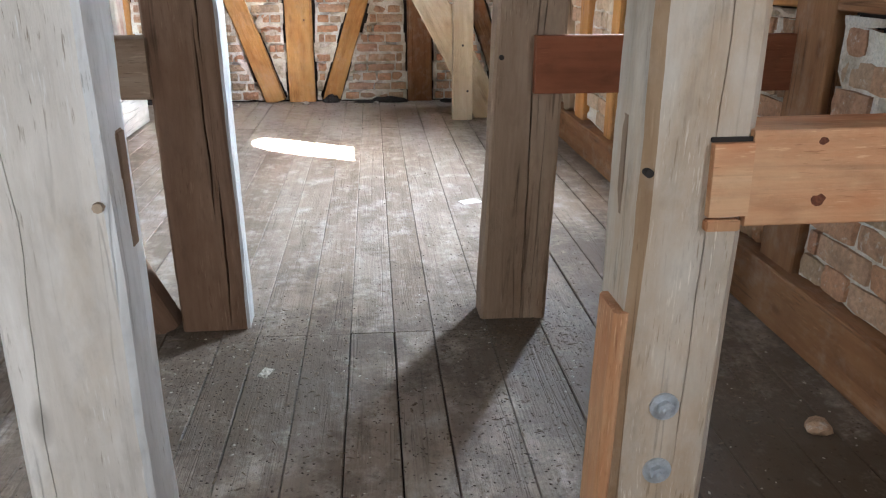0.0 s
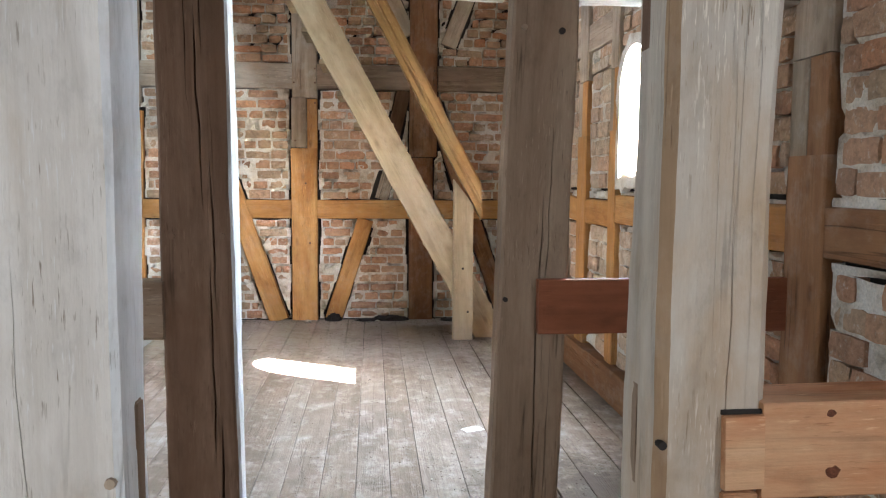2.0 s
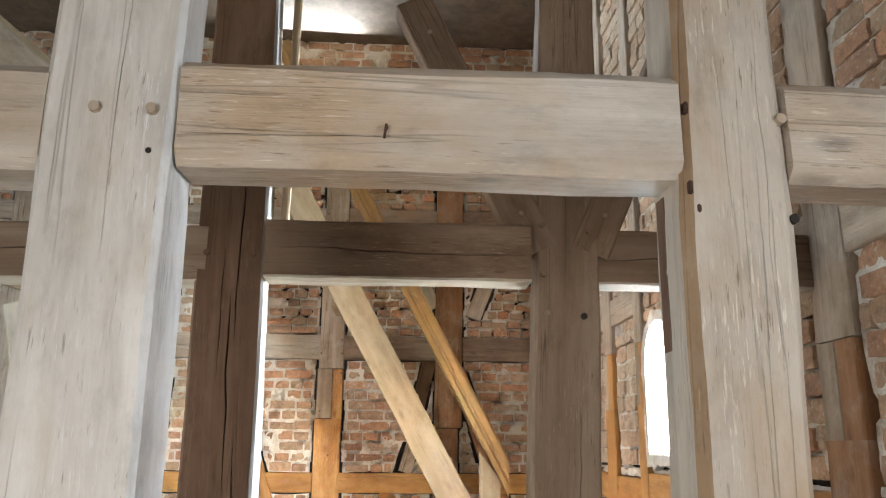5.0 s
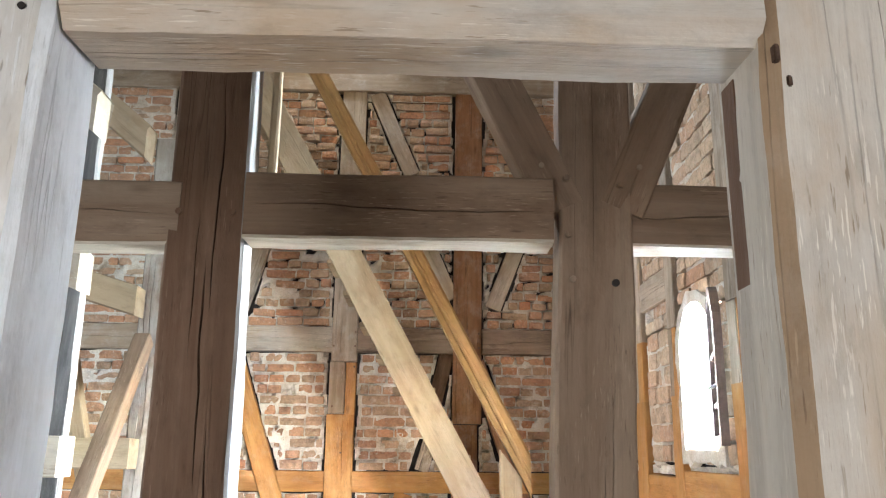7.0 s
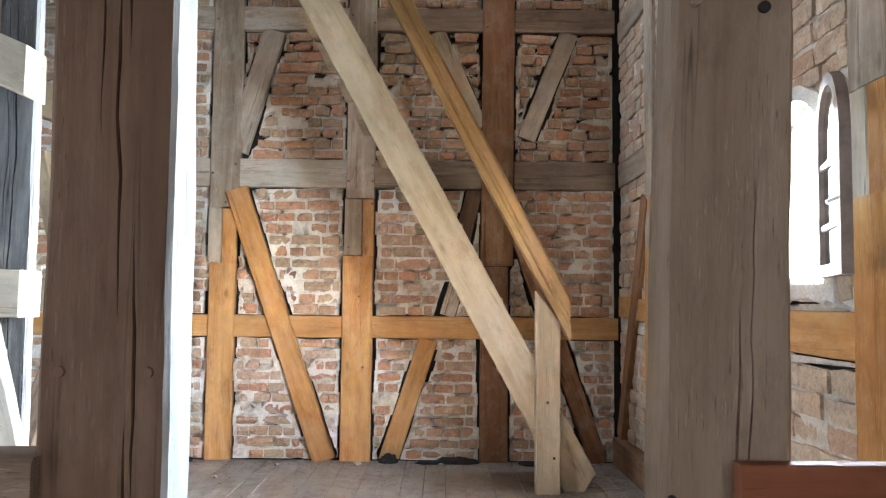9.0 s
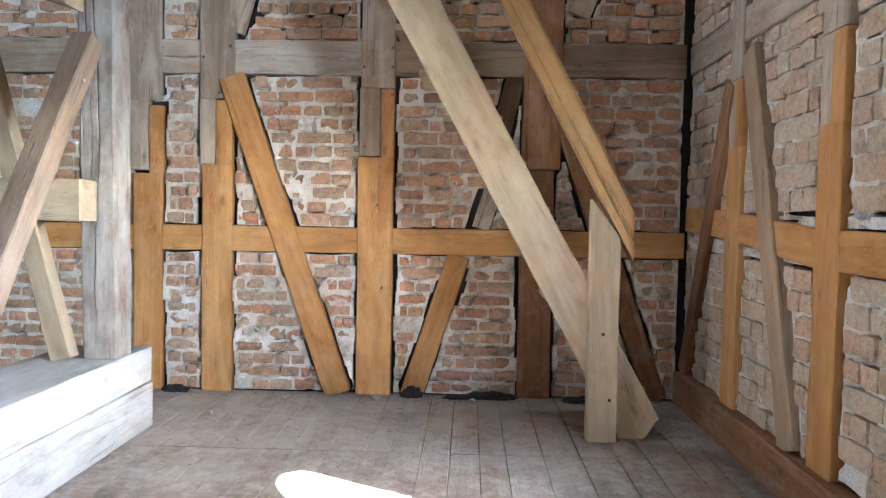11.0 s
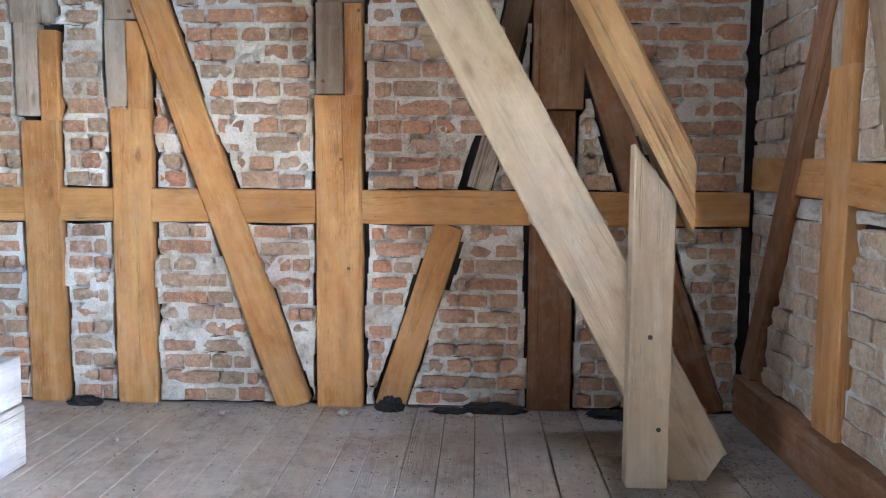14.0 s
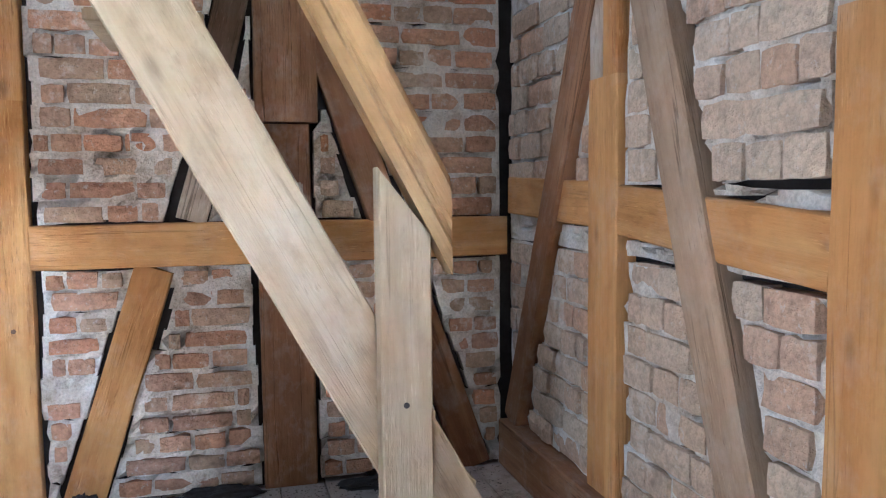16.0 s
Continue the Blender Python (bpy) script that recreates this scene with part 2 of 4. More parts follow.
def brick_material(name, tones, lime_from):
    n = Nodes(name)
    geo = n.add("ShaderNodeNewGeometry")
    info = n.add("ShaderNodeObjectInfo")
    add = n.add("ShaderNodeMath")
    add.operation = "ADD"
    n.link(geo.outputs["Random Per Island"], add.inputs[0])
    n.link(info.outputs["Random"], add.inputs[1])
    frac = n.add("ShaderNodeMath")
    frac.operation = "FRACT"
    n.link(add.outputs[0], frac.inputs[0])
    base = n.ramp(frac.outputs[0], tuple((i / (len(tones) - 1), c) for i, c in enumerate(tones)))
    pos = geo.outputs["Position"]
    fine = n.noise(pos, 60, 5, 0.7)
    mid = n.noise(pos, 11, 6, 0.7)
    big = n.noise(pos, 1.9, 4, 0.6)
    col = n.mix(0.7, base, n.ramp(fine, ((0.3, g(0.6)), (0.55, g(1.0)), (0.8, g(1.2)))), "MULTIPLY")
    col = n.mix(0.7, col, n.ramp(n.noise(pos, 22, 4, 0.6), ((0.3, g(0.68)), (0.5, g(1.0)), (0.75, g(1.15)))), "MULTIPLY")
    # limewash and mortar smeared across
    lime = n.ramp(n.mix(0.5, mid, big), ((lime_from, g(0.0)), (lime_from + 0.07, g(0.7))))
    col = n.mix(lime, col, (0.74, 0.67, 0.57))
    speck = n.ramp(n.noise(pos, 32, 6, 0.75), ((0.57, g(0.0)), (0.65, g(0.75))))
    col = n.mix(speck, col, (0.66, 0.58, 0.48))
    soot = n.ramp(n.noise(pos, 4.3, 5, 0.65), ((0.30, g(0.45)), (0.42, g(0.0))))
    col = n.mix(soot, col, (0.13, 0.095, 0.07))
    nrm = n.bump(fine, 0.8, 0.010, n.bump(mid, 0.8, 0.03))
    return n.done(col, 0.9, nrm)


def mortar_material():
    n = Nodes("lime_mortar")
    geo = n.add("ShaderNodeNewGeometry")
    pos = geo.outputs["Position"]
    fine = n.noise(pos, 90, 5, 0.7)
    mid = n.noise(pos, 8, 6, 0.7)
    big = n.noise(pos, 1.7, 4, 0.6)
    col = n.ramp(n.mix(0.4, mid, big), ((0.34, (0.30, 0.235, 0.17)), (0.42, (0.58, 0.50, 0.40)), (0.50, (0.76, 0.70, 0.61)), (0.60, (0.86, 0.83, 0.77))))
    col = n.mix(0.55, col, n.ramp(fine, ((0.3, g(0.55)), (0.6, g(1.1)))), "MULTIPLY")
    return n.done(col, 0.95, n.bump(fine, 0.8, 0.008, n.bump(mid, 0.9, 0.03)))


def plain(name, colour, rough=0.8, metal=0.0, vary=0.3, scale=12.0):
    n = Nodes(name)
    geo = n.add("ShaderNodeNewGeometry")
    m = n.noise(geo.outputs["Position"], scale, 5, 0.65)
    col = n.ramp(m, ((0.3, tuple(c * (1 - vary) for c in colour)), (0.7, tuple(min(1, c * (1 + vary)) for c in colour))))
    n.bsdf.inputs["Metallic"].default_value = metal
    return n.done(col, rough, n.bump(m, 0.3, 0.01))


M_BRICK = brick_material("old_red_brick", ((0.60, 0.29, 0.16), (0.56, 0.38, 0.25), (0.46, 0.33, 0.22), (0.63, 0.33, 0.19), (0.56, 0.415, 0.29), (0.53, 0.29, 0.175), (0.45, 0.28, 0.185)), 0.57)
# the brick's own tan, lightened further by window light put into the colour
M_TAN_BRICK = brick_material("old_tan_brick", ((0.60, 0.40, 0.265), (0.64, 0.51, 0.37), (0.59, 0.43, 0.30), (0.68, 0.54, 0.395), (0.60, 0.385, 0.255), (0.64, 0.49, 0.345)), 0.55)
M_MORTAR = mortar_material()
# near-black: the shade in gaps and holes is put into this colour
M_VOID = plain("near_black_fill", (0.035, 0.03, 0.027), 0.95)
# dark, to cut the light that the added unseen walls bounce back
M_UNSEEN_WALL = plain("dark_unseen_wall", (0.16, 0.14, 0.115), 0.95, 0.0, 0.3, 3.0)
M_EARTH = plain("dust_and_chaff", (0.10, 0.078, 0.06), 0.95, 0.0, 0.5, 40.0)
M_FLAKE = plain("bark_flakes", (0.15, 0.112, 0.08), 0.95, 0.0, 0.5, 50.0)
M_CHIP = plain("lime_crumbs", (0.42, 0.38, 0.32), 0.95, 0.0, 0.5, 60.0)
M_KNOT = plain("resinous_knot", (0.13, 0.045, 0.022), 0.7, 0.0, 0.6, 90.0)
M_IRON = plain("rusty_iron", (0.10, 0.06, 0.04), 0.7, 0.4, 0.4, 90.0)
M_STEEL = plain("zinc_steel", (0.50, 0.54, 0.58), 0.5, 0.35, 0.2, 80.0)
M_BOARDS = plain("dark_unseen_ceiling", (0.10, 0.072, 0.05), 0.9, 0.0, 0.4, 5.0)
M_PAPER = plain("paper", (0.75, 0.74, 0.72), 0.8, 0.0, 0.05)
M_SASH = plain("dark_window_paint", (0.24, 0.19, 0.165), 0.5, 0.0, 0.3)
M_GROUND = plain("grass_field", (0.08, 0.10, 0.04), 0.95, 0.0, 0.4, 0.5)


def glass_material():
    mat = bpy.data.materials.new("window_glass")
    mat.use_nodes = True
    b = mat.node_tree.nodes["Principled BSDF"]
    b.inputs["Transmission Weight"].default_value = 1.0
    b.inputs["Roughness"].default_value = 0.02
    b.inputs["Base Color"].default_value = (0.86, 0.94, 0.90, 1)
    return mat


M_GLASS = glass_material()


# ---- mesh helpers ----
def mesh_from(name, verts, faces, material, smooth=False):
    me = bpy.data.meshes.new(name)
    me.from_pydata(verts, [], faces)
    me.materials.append(material)
    if smooth:
        me.polygons.foreach_set("use_smooth", [True] * len(me.polygons))
    me.update()
    return me


def part(name, bm, material, parent=None, label=""):
    """One bmesh as ONE mesh object, under a thing or a part."""
    me = bpy.data.meshes.new(name)
    bmesh.ops.recalc_face_normals(bm, faces=bm.faces)
    bm.to_mesh(me)
    bm.free()
    me.materials.append(material)
    ob = new(name, me)
    if parent is not None:
        ob.parent = parent
    if label:
        tagged(ob, label)
    return ob


def box_bm(x0, x1, y0, y1, z0, z1, bevel=0.004):
    bm = bmesh.new()
    bmesh.ops.create_cube(bm, size=1.0)
    for v in bm.verts:
        v.co = Vector(((x0 + x1) / 2 + v.co.x * (x1 - x0), (y0 + y1) / 2 + v.co.y * (y1 - y0), (z0 + z1) / 2 + v.co.z * (z1 - z0)))
    if bevel:
        bmesh.ops.bevel(bm, geom=list(bm.edges), offset=bevel, segments=2, affect="EDGES", clamp_overlap=True)
    return bm


def cylinder_bm(p0, p1, r, seg=12, r1=None):
    bm = bmesh.new()
    axis = Vector(p1) - Vector(p0)
    m = Matrix.Translation((Vector(p0) + Vector(p1)) / 2) @ axis.to_track_quat("Z", "Y").to_matrix().to_4x4()
    bmesh.ops.create_cone(bm, cap_ends=True, segments=seg, radius1=r, radius2=r if r1 is None else r1, depth=axis.length, matrix=m)
    return bm


def timber(name, p0, p1, wide, deep, material, face=(0, -1, 0), chamfer=0.008, wobble=0.004, crack=None, parent=None, label="", seed=0, slant0=0.0, slant1=0.0, taper=0.0, skin=None, edge=None):
    """A hewn timber from p0 to p1 (centre line), wide across and deep along 'face', the side that shows.
    crack: (share across, start share, end share, gape in metres), a real split in that side. slant: the ends cut askew.
    skin: a paler material for the side along local +x, its light put into the colour; edge: that of the waney arris at
    the front of local -x."""
    p0, p1 = Vector(p0), Vector(p1)
    zax = (p1 - p0).normalized()
    length = (p1 - p0).length
    yax = -(Vector(face) - zax * Vector(face).dot(zax)).normalized()
    xax = yax.cross(zax)
    rng = random.Random(seed * 7919 + int(length * 1000) + int(wide * 1000) + int(abs(p0.x * 131 + p0.y * 57 + p0.z * 17) * 10))
    off = Vector((rng.uniform(0, 50), rng.uniform(0, 50), rng.uniform(0, 50)))
    steps = max(2, int(length / 0.06)) if wobble else 2
    w, d, c = wide / 2, deep / 2, min(chamfer, wide / 4, deep / 4)
    verts, faces = [], []
    cracks = crack if isinstance(crack, list) else ([crack] if crack else [])
    ring = None
    for i in range(steps + 1):
        s = i / steps
        z = s * length
        w = wide / 2 * (1 - taper * s)
        pts = [(-w, -d + c), (-w + c, -d)]
        for pos, a, b, gape in sorted(cracks):
            k = math.sin(math.pi * min(1, max(0, (s - a) / (b - a)))) ** 0.5 if a < s < b else 0.0
            u = -w + 2 * w * pos + 0.03 * (noise.noise(off + Vector((0, 3, z * 1.3)))) + 0.008 * noise.noise(off + Vector((0, 9, z * 7)))
            u = min(w - 2 * c, max(-w + 2 * c, u))
            gp = gape * k * (0.6 + 0.5 * abs(noise.noise(off + Vector((7, 0, z * 5)))))
            pts += [(u - gp / 2, -d), (u, -d + min(0.05, gp * 5)), (u + gp / 2, -d)]
        pts += [(w - c, -d), (w, -d + c), (w, d - c), (w - c, d), (-w + c, d), (-w, d - c)]
        ring = len(pts)
        for j, (x, y) in enumerate(pts):
            if wobble:
                q = off + Vector((x * 9, y * 9, z * 2.2))
                x += wobble * noise.noise(q) + 0.35 * wobble * noise.noise(q * 5)
                y += wobble * noise.noise(q + Vector((31, 7, 3))) + 0.35 * wobble * noise.noise(q * 5 + Vector((3, 3, 3)))
            zz = z + (slant0 * x if i == 0 else 0) + (slant1 * x if i == steps else 0)
            verts.append((x, y, zz))
    for i in range(steps):
        for j in range(ring):
            k = (j + 1) % ring
            faces.append((i * ring + j, i * ring + k, (i + 1) * ring + k, (i + 1) * ring + j))
    faces.append(tuple(reversed(range(ring))))
    faces.append(tuple(range(steps * ring, steps * ring + ring)))
    me = mesh_from(name, verts, faces, material)
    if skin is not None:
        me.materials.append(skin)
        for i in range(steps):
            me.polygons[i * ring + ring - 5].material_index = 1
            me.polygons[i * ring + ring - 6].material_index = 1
    if edge is not None:
        me.materials.append(edge)
        for i in range(steps):
            me.polygons[i * ring].material_index = len(me.materials) - 1
    ob = new(name, me)
    m = Matrix((xax, yax, zax)).transposed().to_4x4()
    m.translation = p0
    if parent is not None:
        ob.parent = parent
    ob.matrix_basis = m
    if label:
        tagged(ob, label)
    return ob


def holder(name, label, category, kind="", group="", at=(0, 0, 0)):
    ob = new(name)
    ob.location = at
    ob.empty_display_size = 0.1
    return tagged(ob, label, category, group, kind)


# ---- half-timbered walls ----
class Wall:
    """A wall seen as a plane of (u, z), u along it and d out of it into the room."""

    def __init__(self, name, label, to_world, face):
        self.to, self.face = to_world, face
        self.root = tagged(new(name), label, "wall", "", "structure")
        self.quads = []
        self.holes = []

    def beam(self, a, b, wide, material, proud=0.012, deep=0.14, crack=None, seed=0, label="", **more):
        """A timber of the frame, from a to b in (u, z)."""
        d = proud - deep / 2
        pa, pb = self.to(a[0], d, a[1]), self.to(b[0], d, b[1])
        axis = (Vector((b[0] - a[0], b[1] - a[1]))).normalized()
        side = Vector((-axis.y, axis.x)) * wide / 2
        A, B = Vector(a), Vector(b)
        self.quads.append([A + side, A - side, B - side, B + side])
        return timber("timber", pa, pb, wide, deep, material, self.face, 0.006, 0.005, crack, self.root, label, seed, **more)

    def free(self, z, u0, u1):
        """The stretches of a level that no timber covers."""
        cuts = []
        for q in self.quads + self.holes:
            us = []
            for i in range(len(q)):
                p, r = q[i], q[(i + 1) % len(q)]
                if (p.y - z) * (r.y - z) < 0:
                    us.append(p.x + (r.x - p.x) * (z - p.y) / (r.y - p.y))
            if len(us) >= 2:
                cuts.append((min(us), max(us)))
        cuts.sort()
        out, at = [], u0
        for a, b in cuts:
            if a > at:
                out.append((at, min(a, u1)))
            at = max(at, b)
            if at >= u1:
                break
        if at < u1:
            out.append((at, u1))
        return [(a, b) for a, b in out if b - a > 0.035]


def brick_variant(seed):
    """A worn brick: its face in u 0..1 and z 0..1, with d out of the wall."""
    rng = random.Random(seed)
    verts, faces = [], []
    nx, nz = 5, 3
    for j in range(nz):
        for i in range(nx):
            edge = i in (0, nx - 1) or j in (0, nz - 1)
            corner = i in (0, nx - 1) and j in (0, nz - 1)
            u = i / (nx - 1) + rng.uniform(-0.025, 0.025) + (0.008 * (1 if i == 0 else -1) if corner else 0)
            z = j / (nz - 1) + rng.uniform(-0.045, 0.045) + (0.03 * (1 if j == 0 else -1) if corner else 0)
            d = rng.uniform(-0.003, 0.004) - (0.005 if edge else 0) - (0.002 if corner else 0)
            verts.append((u, d, z))
    for j in range(nz - 1):
        for i in range(nx - 1):
            a = j * nx + i
            faces.append((a, a + 1, a + nx + 1, a + nx))
    rim = list(range(nx)) + [j * nx + nx - 1 for j in range(1, nz)] + [(nz - 1) * nx + i for i in range(nx - 2, -1, -1)] + [j * nx for j in range(nz - 2, 0, -1)]
    base = len(verts)
    for r in rim:
        u, d, z = verts[r]
        verts.append((u, -0.085, z))
    for i in range(len(rim)):
        k = (i + 1) % len(rim)
        faces.append((rim[k], rim[i], base + i, base + k))
    return verts, faces


VARIANTS = [brick_variant(s) for s in range(14)]
VARIANT_MESH = {m.name: [mesh_from("brick", v, f, m) for v, f in VARIANTS] for m in (M_BRICK, M_TAN_BRICK)}
COURSE = 0.098


def lay_bricks(wall, u0, u1, bands, near, seed, rough=lambda u, z: False, sunk=-0.006, material=M_BRICK, course=COURSE, tight=1.0):
    """Courses of brick between the timbers; 'near' tells which bricks stay pieces of their own."""
    rng = random.Random(seed)
    mv, mf, bv, bf = [], [], [], []
    count = 0
    basis = Matrix((wall.to(1, 0, 0) - wall.to(0, 0, 0), wall.to(0, 1, 0) - wall.to(0, 0, 0), wall.to(0, 0, 1) - wall.to(0, 0, 0))).transposed()
    origin = wall.to(0, 0, 0)
    row = 0
    levels = []
    rims = {v for band in bands for v in band if 0.1 < v < TOP and band[1] - band[0] > 0.05}
    for lo, hi in bands:
        many = max(1, round((hi - lo) / course))
        levels += [(lo + (hi - lo) * k / many, lo + (hi - lo) * (k + 1) / many) for k in range(many)]
    for z, top in levels:
        mid = (z + top) / 2
        spans = wall.free(mid, u0, u1)
        for a, b in spans:
            ga = max(0.0, 0.020 + 0.042 * noise.noise(Vector((a * 3, mid * 3.5, seed)))) if a > u0 else 0.0
            gb = max(0.0, 0.020 + 0.042 * noise.noise(Vector((b * 3 + 9, mid * 3.5, seed)))) if b < u1 else 0.0
            lo_t = [s for s in wall.free(top - 0.004, u0, u1) if s[0] < b and s[1] > a]
            lo_b = [s for s in wall.free(z + 0.004, u0, u1) if s[0] < b and s[1] > a]
            at = min(lo_t, key=lambda s: abs(s[0] - a))[0] if lo_t else a
            bt = min(lo_t, key=lambda s: abs(s[1] - b))[1] if lo_t else b
            ab = min(lo_b, key=lambda s: abs(s[0] - a))[0] if lo_b else a
            bb = min(lo_b, key=lambda s: abs(s[1] - b))[1] if lo_b else b
            if abs(at - a) > 0.1 or abs(ab - a) > 0.1:
                at = ab = a
            if abs(bt - b) > 0.1 or abs(bb - b) > 0.1:
                bt = bb = b
            deeper = 0.03 if rough((a + b) / 2, mid) else 0.0
            # the bed of mortar of this course
            steps = max(1, int((b - a) / 0.05))
            base = len(mv)
            for i in range(steps + 1):
                s = i / steps
                for zz, aa, bb2 in ((z, ab, bb), (mid, a, b), (top, at, bt)):
                    u = aa + ga + (bb2 - gb - aa - ga) * s
                    d = sunk - 0.0115 - 0.008 * (1 - tight) - deeper + 0.011 * noise.noise(Vector((u * 8, zz * 8, seed + 3.3))) + 0.005 * noise.noise(Vector((u * 50, zz * 50, seed)))
                    if noise.noise(Vector((u * 9, zz * 26, seed + 17))) > 0.30:
                        d -= 0.045
                    if zz in rims and zz != mid:
                        zz += (1 if zz == z else -1) * max(0.0, 0.004 + 0.03 * noise.noise(Vector((u * 2.6, zz * 5, seed + 8))))
                    mv.append(wall.to(u, d, zz))
            for i in range(steps):
                for k in range(2):
                    p = base + i * 3 + k
                    mf.append((p, p + 3, p + 4, p + 1))
            for i in (0, steps):
                q = len(mv)
                for k in range(3):
                    v = mv[base + i * 3 + k]
                    mv.append(v - basis @ Vector((0, 0.06, 0)))
                for k in range(2):
                    mf.append((base + i * 3 + k, base + i * 3 + k + 1, q + k + 1, q + k))
            # the bricks
            u = a + ga + rng.uniform(0.008, 0.034)
            end = b - gb - rng.uniform(0.008, 0.034)
            first = True
            while end - u > 0.03:
                long = rng.uniform(0.25, 0.31) if (row + int(rng.random() < 0.22)) % 2 else rng.uniform(0.13, 0.16)
                if first:
                    long *= rng.choice((0.5, 0.75, 1.0))
                    first = False
                if end - u - long < 0.06:
                    long = end - u
                if long > 0.32:
                    long *= 0.5
                if rng.random() > 0.025 and top - z > 0.05:
                    v = rng.randrange(len(VARIANTS))
                    flip = rng.random() < 0.5
                    gap = tight * rng.uniform(0.008, 0.026)
                    bh = (top - z) - min(tight * rng.uniform(0.014, 0.033), (top - z) * 0.4)
                    size = (long - gap, 1.0, bh * rng.uniform(0.93, 1.0))
                    bh = size[2]
                    d = sunk + rng.uniform(-0.010, 0.009) + (rng.uniform(-0.03, 0.022) if deeper else 0)
                    tilt = rng.uniform(-0.07, 0.07) if deeper else rng.uniform(-0.012, 0.012)
                    shift = Vector((u + gap / 2, d, z + 0.010))
                    if bh > 0.015:
                        if near(u + long / 2, mid) and count < 300:
                            ob = new("brick", VARIANT_MESH[material.name][v])
                            ob.parent = wall.root
                            m = basis.to_4x4() @ Matrix.Diagonal((*size, 1)) if not flip else basis.to_4x4() @ Matrix.Translation((size[0], 0, 0)) @ Matrix.Diagonal((-size[0], 1, bh, 1))
                            m.translation = origin + basis @ (shift + Vector((size[0] if flip else 0, 0, 0)))
                            ob.matrix_basis = m
                            count += 1
                        else:
                            vs, fs = VARIANTS[v]
                            base2 = len(bv)
                            for x, y, zz in vs:
                                x = 1 - x if flip else x
                                bv.append(origin + basis @ (shift + Vector((x * size[0], y, zz * bh + tilt * x * size[0]))))
                            bf.extend(tuple(base2 + i for i in f) for f in fs)
                u += long
        row += 1
    mo = new("mortar", mesh_from("mortar", mv, mf, M_MORTAR))
    mo.parent = wall.root
    if bv:
        rest = tagged(new("brickwork", mesh_from("brickwork", bv, bf, material)), "", "", "", "stuff")
        rest.parent = wall.root


YB, XR = 9.56, 1.28
X0, Y0, TOP = -5.2, 0.2, 5.9
FZ = -0.06  # the level of the boards

north = Wall("wall_north", "half-timbered wall of old red brick with orange and grey timbers", lambda u, d, z: Vector((u, YB - d, z)), (0, -1, 0))
B = north.beam
# sill-high rail and lower posts, renewed in orange wood
for a, b in ((X0, -4.36), (-4.14, -2.806), (-2.594, -2.29), (-2.065, -1.128), (-0.864, 0.074), (0.316, 1.27)):
    B((a, 1.087), (b, 1.087), 0.19, M_ORANGE, 0.006)
B((-2.70, FZ), (-2.70, 1.56), 0.212, M_ORANGE, 0.010, crack=(0.55, 0.1, 0.9, 0.003))
B((-2.635, 1.56), (-2.635, 2.06), 0.105, M_ORANGE, 0.010)
B((-2.178, FZ), (-2.178, 1.626), 0.225, M_ORANGE, 0.010, crack=(0.6, 0.05, 0.7, 0.004))
B((-2.128, 1.626), (-2.128, 2.107), 0.12, M_ORANGE, 0.010)
B((-0.996, FZ), (-0.996, 1.704), 0.264, M_ORANGE, 0.010, crack=(0.6, 0.55, 0.98, 0.003))
B((-0.912, 1.704), (-0.912, 2.20), 0.10, M_ORANGE, 0.010)
B((0.195, FZ), (0.195, 1.62), 0.242, M_RUSSET, 0.010)
B((-4.25, FZ), (-4.25, 1.60), 0.22, M_ORANGE, 0.010)
B((-4.25, 1.605), (-4.25, 5.07), 0.25, M_WALLGREY, 0.008)
# old upper posts with their scarfed feet
B((-2.76, 1.585), (-2.76, 2.10), 0.135, M_WALLGREY, 0.008)
B((-2.72, 2.10), (-2.72, 5.07), 0.25, M_WALLGREY, 0.008)
B((-2.250, 1.64), (-2.250, 2.115), 0.118, M_WALLGREY, 0.008)
B((-2.176, 2.118), (-2.176, 5.07), 0.262, M_WALLGREY, 0.008, crack=(0.3, 0.2, 0.8, 0.004))
B((-1.042, 1.712), (-1.042, 2.205), 0.155, M_WALLGREY, 0.008)
B((-0.985, 2.21), (-0.985, 5.07), 0.25, M_WALLGREY, 0.008)
B((0.215, 1.63), (0.225, 5.07), 0.28, M_RUSSET, 0.008, crack=(0.5, 0.1, 0.6, 0.004))
# upper rails
for z, t in ((2.425, 0.25), (3.815, 0.21)):
    for a, b in ((X0, -4.375), (-4.125, -2.845), (-2.595, -2.307), (-2.045, -1.11), (-0.86, 0.08), (0.365, 1.25)):
        B((a, z), (b, z), t, (M_GREY if -2.2 < a < -1.5 else M_WALLGREY) if b < 0 else M_TAUPE, 0.002, crack=(0.5, 0.1, 0.9, 0.004))
B((X0, 5.235), (1.27, 5.235), 0.33, M_WALLGREY, 0.03)
# braces
B((-2.075, 2.28), (-1.258, FZ), 0.192, M_ORANGE, 0.022)
B((-0.372, 0.985), (-0.712, FZ), 0.165, M_ORANGE, 0.004)
B((0.307, 2.22), (1.10, FZ), 0.16, M_RUSSET, 0.004)
B((-1.775, 3.71), (-2.09, 2.62), 0.20, M_WALLGREY, -0.01)
B((0.85, 3.71), (0.47, 2.75), 0.16, M_WALLGREY, -0.01)
B((-0.33, 3.71), (0.06, 2.85), 0.15, M_WALLGREY, -0.01)
B((-0.75, 5.06), (-0.36, 4.15), 0.16, M_WALLGREY, -0.005)
B((0.02, 2.30), (-0.12, 1.72), 0.14, M_BROWN, -0.02)

B((-0.215, 1.19), (-0.135, 1.47), 0.13, M_WALLGREY, -0.004, 0.08, seed=40)
